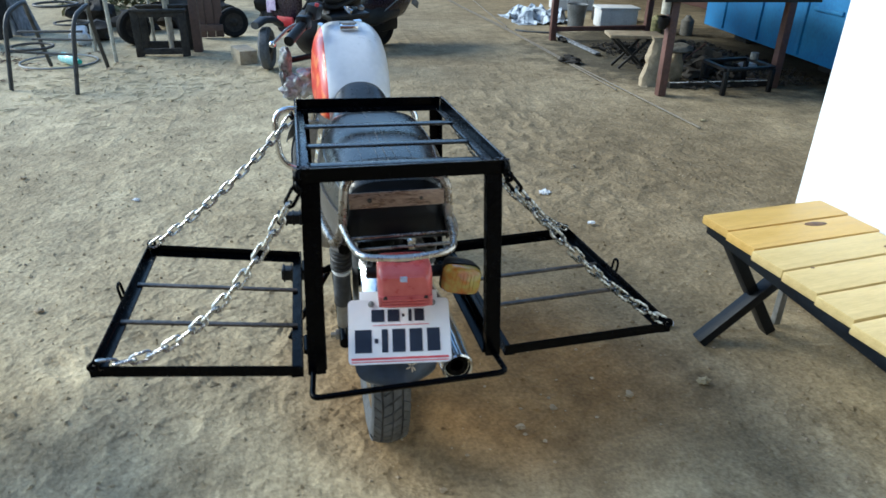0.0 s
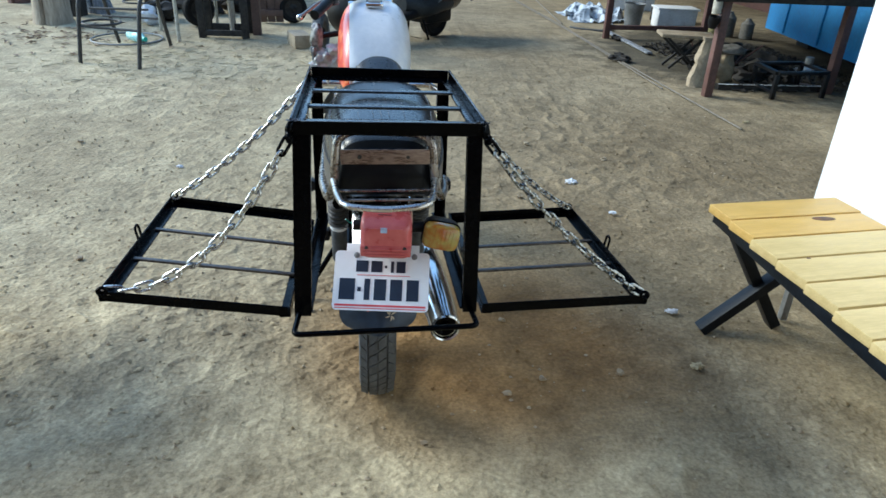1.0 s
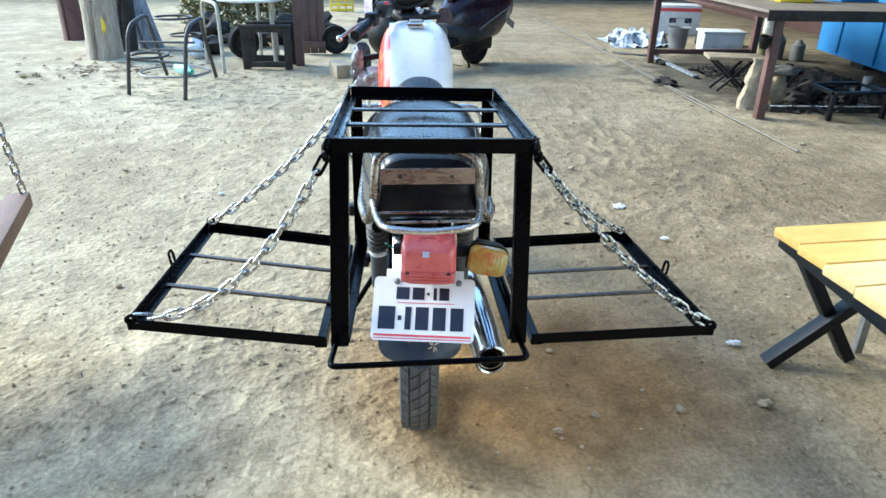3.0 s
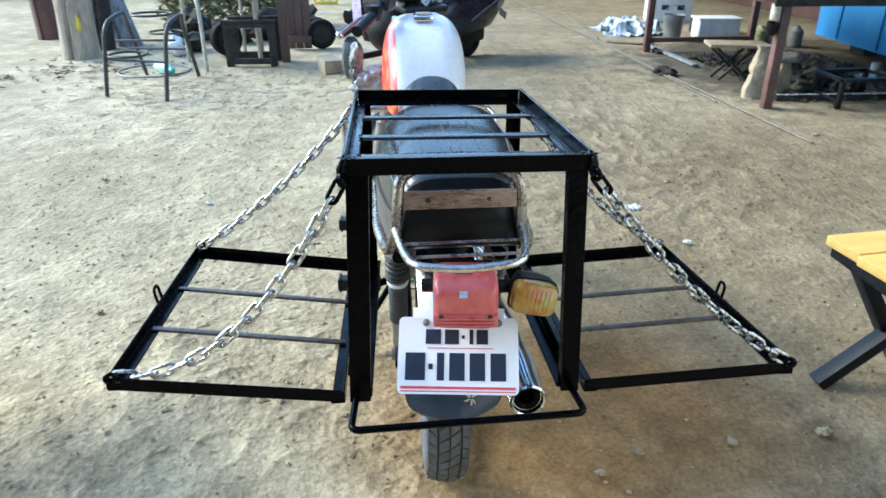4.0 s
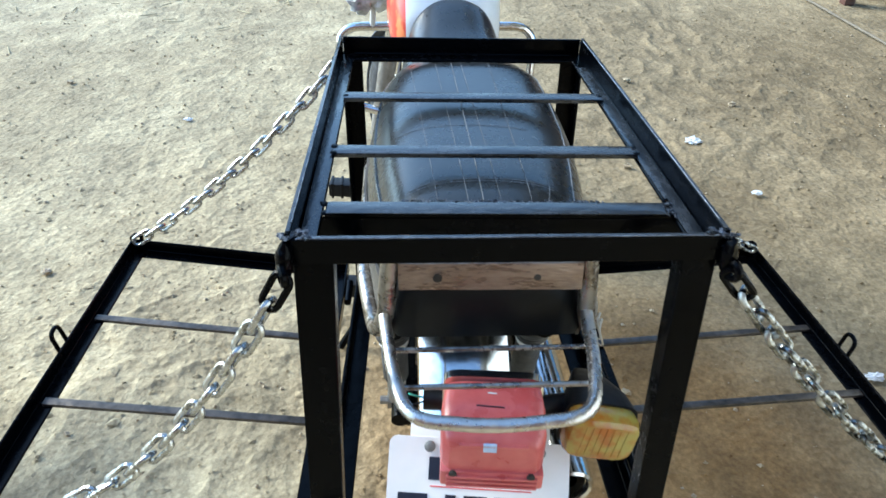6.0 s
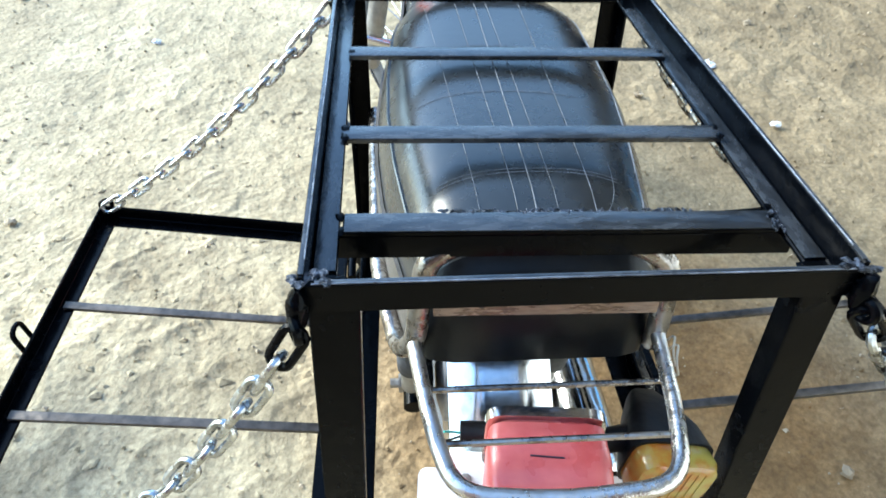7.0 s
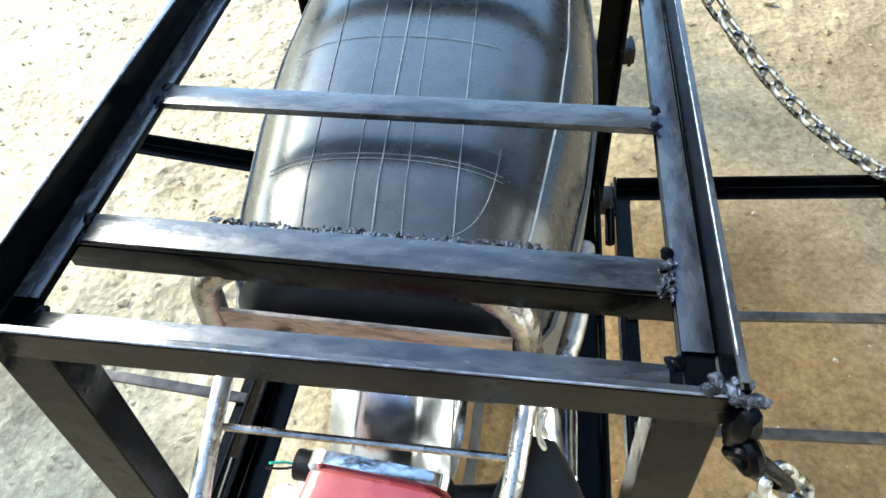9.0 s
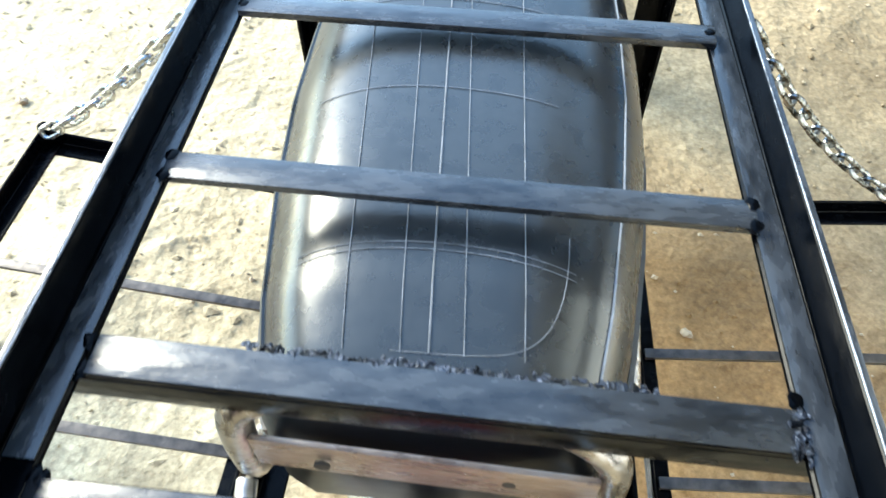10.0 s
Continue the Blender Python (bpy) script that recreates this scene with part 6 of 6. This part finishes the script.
part("rim", box((0.54, 0.36, 0.025), pose(3.99, 7.54, 0.246, 0, 0, -6), 0.008), WHITE_BOX, tray)
whole("brown_box", box((0.42, 0.3, 0.2), pose(4.15, 8.05, 0.10, 0, 0, 5), 0.006), DARK_WOOD, "brown wooden box behind the tub", "box")
for x, y, h in ((4.45, 6.95, 0.30), (4.62, 6.80, 0.24), (4.30, 7.0, 0.22)):
    whole("plastic_can", lathe([(0, 0), (0.075, 0), (0.08, 0.02), (0.08, h * 0.75), (0.035, h * 0.92), (0.03, h), (0, h)], pose(x, y, 0), 18), SACK if x > 4.4 else LEAF, "dusty plastic can on the earth", "can", "plastic cans")

bm = bmesh.new()
nx = 17
grid = [[bm.verts.new((3.14 + 0.86 * (i / nx - 0.5) + 0.09 * noise.noise(Vector((i * 0.4, j * 0.4, 4))), 8.25 + 1.0 * (j / nx - 0.5) + 0.09 * noise.noise(Vector((i * 0.4, j * 0.4, 8))), max(0.004, 0.12 + 0.14 * noise.noise(Vector((i * 0.37, j * 0.37, 1))) + 0.04 * noise.noise(Vector((i * 0.9, j * 0.9, 3))) - 0.12 * ((i / nx - 0.5) ** 2 + (j / nx - 0.5) ** 2) * 3))) for j in range(nx + 1)] for i in range(nx + 1)]
for i in range(nx):
    for j in range(nx):
        bm.faces.new((grid[i][j], grid[i + 1][j], grid[i + 1][j + 1], grid[i][j + 1]))
tarp = whole("tarpaulin", bm, TARP, "crumpled pale blue tarpaulin heaped on the earth", "tarpaulin", smooth=False)
tarp.modifiers.new("thick", "SOLIDIFY").thickness = 0.004
whole("black_cable", tube([(2.86 + 0.32 * math.cos(a) + 0.05 * math.sin(3 * a), 7.55 + 0.5 * math.sin(a), 0.012 + 0.10 * max(0, math.sin(a * 0.5 - 0.6))) for a in steps(-2.6, 2.4, 40)], 0.011, 8), RUBBER, "loose black cable looped on the earth", "cable")
for x, y, r, n in ((2.50, 5.30, 0.14, 9), (2.87, 6.48, 0.09, 5)):
    bm = bmesh.new()
    for k in range(n):
        lump((x + random.gauss(0, r * 0.42), y + random.gauss(0, r * 0.5), 0.014 + random.uniform(0, 0.02)), (r * random.uniform(0.25, 0.5), r * random.uniform(0.25, 0.5), random.uniform(0.012, 0.026)), 11 + k, 0.9, 2, bm)
    whole("dark_rag", bm, DARK_WOOD, "dark oily rag heap on the earth", "rag", "oily rags")
whole("steel_pipe", tube([(2.30, 12.5, 0.018), (2.36, 9.4, 0.016), (2.44, 7.6, 0.016), (2.47, 5.2, 0.016), (2.56, 2.95, 0.016)], 0.007, 8), DUSTY_PIPE, "long thin dusty pipe lying along the earth", "pipe")
whole("steel_pipe", tube([(2.26, 12.4, 0.017), (2.33, 9.3, 0.016), (2.42, 7.0, 0.016), (2.45, 4.1, 0.016)], 0.006, 8), DUSTY_PIPE, "second thin dusty pipe lying beside the long one", "pipe")
whole("steel_pipe", tube([(2.73, 10.3, 0.017), (2.60, 8.9, 0.017), (2.48, 7.5, 0.017)], 0.009, 8), DUSTY_PIPE, "thin dusty pipe lying on the earth", "pipe")

# blue sheet metal cabin on blocks
cabin = thing("blue_cabin", (5.2, 4.8, 0), "blue painted sheet metal cabin body standing on blocks", "cabin")
CB = Matrix.Translation((4.52, 4.6, 0)) @ pose(0, 0, 0, 0, 0, -7)
part("side_sheet", box((0.05, 4.2, 1.05), CB @ pose(0.025, 0.0, 0.68), 0.006), BLUE, cabin)
part("end_sheet", box((1.3, 0.05, 1.05), CB @ pose(0.70, 2.08, 0.68), 0.006), BLUE, cabin)
part("window_band", box((0.04, 4.2, 0.10), CB @ pose(0.025, 0, 1.262), 0.004), WHITE_BOX, cabin)
for y in (-1.6, -0.8, 0.0, 0.8, 1.6):
    part("rib", box((0.02, 0.05, 1.0), CB @ pose(-0.011, y, 0.68), 0.004), BLUE, cabin)
for y, z in ((-0.35, 0.86), (-0.35, 0.62), (-1.15, 0.86)):
    part("louvre", box((0.022, 0.42, 0.035), CB @ pose(-0.012, y, z), 0.006), BLUE, cabin)
for y in (-1.7, 0.0, 1.8):
    part("block", box((0.3, 0.3, 0.16), CB @ pose(0.5, y, 0.078), 0.01), DARK_WOOD, cabin)
part("underframe", box((1.2, 4.1, 0.06), CB @ pose(0.68, 0, 0.187), 0.004), DARK_WOOD, cabin)

# ---- litter, stones, straw ----
for i, (x, y, s, mat_, lab) in enumerate(((1.083, 0.655, 0.017, PAPER, "crumpled white wrapper on the earth"), (1.06, 1.965, 0.026, PAPER, "crumpled white wrapper on the earth"), (1.16, 1.56, 0.016, PAPER, "crumpled white paper scrap on the earth"),
                                          (-1.05, 2.2, 0.014, PAPER, "small white paper scrap on the earth"), (1.42, 3.05, 0.014, STRAW, "dry pale leaf on the earth"), (2.70, 3.15, 0.02, STRAW, "dry pale leaf on the earth"), (1.03, 0.32, 0.018, STRAW, "dry pale leaf on the earth"), (4.20, 4.86, 0.075, PAPER, "crumpled white plastic under the workbench"), (4.02, 5.35, 0.06, PAPER, "crumpled white plastic under the workbench"))):
    bm = bmesh.new()
    made = bmesh.ops.create_icosphere(bm, subdivisions=3, radius=1.0)
    for v in made["verts"]:
        k = 0.6 + 0.9 * abs(noise.noise(v.co * 2.3 + Vector((i * 5.0, 0, 0))))
        v.co = Vector((x, y, s * 0.45)) + Vector((v.co.x * s * 1.5, v.co.y * s, v.co.z * s * 0.55)) * k
    whole("litter", bm, mat_, lab, "litter", "litter on the yard", smooth=False)
spots = [(0.371, 0.211, 0.016), (0.495, 0.275, 0.014), (0.43, 0.62, 0.015), (0.76, 0.30, 0.017), (0.73, 1.75, 0.02), (-1.2, 1.15, 0.02), (0.95, 2.6, 0.02), (1.35, 2.3, 0.02), (-1.7, 2.6, 0.02), (0.10, 0.02, 0.012), (-0.25, 0.72, 0.012), (0.33, 1.2, 0.014)]
for i, (x, y, s) in enumerate(spots):
    whole("stone", lump((x, y, s * 0.35 + ground_height(x, y)), (s * 0.8, s * 0.65, s * 0.45), i + 70, 1.0, 2), STONE, "small dusty stone on the earth", "stone", "loose stones")


def scatter(n, make):
    verts, faces = [], []
    for _ in range(n):
        v, f = make()
        o = len(verts)
        verts += v
        faces += [[o + k for k in q] for q in f]
    me = bpy.data.meshes.new("scatter")
    me.from_pydata(verts, [], faces)
    return me


OCTA = [(1, 0, 0), (-1, 0, 0), (0, 1, 0), (0, -1, 0), (0, 0, 1), (0, 0, -1)]
OCTF = [(0, 2, 4), (2, 1, 4), (1, 3, 4), (3, 0, 4), (2, 0, 5), (1, 2, 5), (3, 1, 5), (0, 3, 5)]


def pebble():
    x, y = random.uniform(-2.6, 2.6), -0.9 + 6.2 * random.random() ** 1.4
    s = 0.0016 + 0.0080 * random.random() ** 5
    z = ground_height(x, y) + s * 0.1
    a = random.uniform(0, 6.3)
    out = []
    for px, py, pz in OCTA:
        k = random.uniform(0.7, 1.2) * s
        out.append((x + (px * math.cos(a) - py * math.sin(a)) * k, y + (px * math.sin(a) + py * math.cos(a)) * k * 0.8, z + pz * k * 0.7))
    return out, OCTF


me = scatter(5200, pebble)
me.materials.append(STONE)
tagged(new("pebbles", me), "fine pale pebbles strewn over the yard", "pebbles", kind="stuff")


def clod():
    x, y = random.uniform(-2.6, 2.4), -0.9 + 6.0 * random.random() ** 1.2
    if noise.noise(Vector((x * 0.8, y * 0.8, 5.0))) < 0.05 and random.random() < 0.5:
        x, y = random.gauss(-0.8, 0.6), random.gauss(0.3, 0.8)
    s = 0.0035 + 0.013 * random.random() ** 4
    z = ground_height(x, y) - s * 0.1
    a = random.uniform(0, 6.3)
    out = []
    for px, py, pz in OCTA:
        k = random.uniform(0.5, 1.4) * s
        out.append((x + (px * math.cos(a) - py * math.sin(a)) * k * 1.3, y + (px * math.sin(a) + py * math.cos(a)) * k, z + pz * k * 0.35))
    return out, OCTF


me = scatter(2400, clod)
me.materials.append(EARTH)
tagged(new("earth_clods", me), "flat trodden clods of brown earth", "earth clods", kind="stuff")
me = scatter(4500, pebble)
me.materials.append(EARTH)
tagged(new("earth_crumbs", me), "loose crumbs of brown earth", "earth crumbs", kind="stuff")


def straw():
    x, y = random.gauss(-1.7, 0.7), random.gauss(5.0, 0.6)
    a, n = random.uniform(0, 6.3), random.uniform(0.03, 0.12)
    d = Vector((math.cos(a), math.sin(a), 0))
    s = Vector((-d.y, d.x, 0)) * 0.0035
    p = Vector((x, y, ground_height(x, y) + 0.004))
    q = p + d * n
    return [p - s, p + s, q + s, q - s, p + Z * 0.004, q + Z * 0.004], [(0, 1, 2, 3), (0, 4, 5, 3), (1, 4, 5, 2), (0, 1, 4), (3, 2, 5)]


me = scatter(460, straw)
me.materials.append(STRAW)
tagged(new("straw", me), "dry straw scattered by the chair frame", "straw", kind="stuff")


def blade():
    a, r = random.uniform(0, 6.3), 0.09 * random.random() ** 0.6
    p = Vector((-3.66 + r * math.cos(a), 5.52 + r * math.sin(a), 0.0))
    t = p + Vector((random.gauss(0, 0.03), random.gauss(0, 0.03), random.uniform(0.02, 0.055)))
    s = Vector((math.sin(a), math.cos(a), 0)) * 0.004
    return [p - s, p + s, t], [(0, 1, 2)]


me = scatter(90, blade)
me.materials.append(LEAF)
tagged(new("weed", me), "small dusty green weed in the yard", "weed", kind="stuff")


def rubble():
    x, y = random.uniform(3.10, 4.6), random.uniform(4.1, 6.3)
    s = 0.005 + 0.026 * random.random() ** 3
    z = ground_height(x, y) + s * 0.3
    out = []
    for px, py, pz in OCTA:
        out.append((x + px * s * random.uniform(0.5, 1.6), y + py * s * random.uniform(0.5, 1.6), z + pz * s * random.uniform(0.4, 1.0)))
    return out, OCTF


# Scrap rubble, scattered densely so its dark colour also stands for shade.
me = scatter(2800, rubble)
me.materials.append(DARK_WOOD)
tagged(new("scrap_rubble", me), "dark rubble under the workbench, thickened to stand in for shade", "rubble", kind="stuff")


def dry_leaf():
    x, y = random.gauss(-3.1, 0.5), random.gauss(6.0, 0.45)
    a, n = random.uniform(0, 6.3), random.uniform(0.02, 0.06)
    d = Vector((math.cos(a), math.sin(a), 0)) * n
    s = Vector((-d.y, d.x, 0)) * random.uniform(0.2, 0.5)
    p = Vector((x, y, ground_height(x, y) + 0.004))
    up = Z * random.uniform(0.004, 0.02)
    return [p - d, p + s + up, p + d, p - s + up, p + up * 0.3], [(0, 1, 4), (1, 2, 4), (2, 3, 4), (3, 0, 4)]


me = scatter(170, dry_leaf)
me.materials.append(DRY_LEAF)
tagged(new("dry_leaves", me), "dry brown leaves and twigs beside the logs", "dry leaves", kind="stuff")


def hedge_leaf():
    x = random.uniform(-3.2, -1.35)
    y = random.gauss(9.2, 0.25)
    top = 0.75 + 0.35 * noise.noise(Vector((x * 1.7, 2.0, 0))) + 0.2 * noise.noise(Vector((x * 6, 4.0, 0)))
    z = top * random.random() ** 0.7
    d = Vector((random.gauss(0, 1), random.gauss(0, 1), random.gauss(0, 0.7))).normalized() * random.uniform(0.03, 0.07)
    s = d.orthogonal().normalized() * d.length * 0.4
    p = Vector((x, y, z + 0.03))
    return [p - d, p + s, p + d, p - s], [(0, 1, 2, 3)]


me = scatter(4600, hedge_leaf)
me.materials.append(LEAF)
tagged(new("hedge", me), "low dusty green scrub behind the clutter", "scrub", kind="stuff")
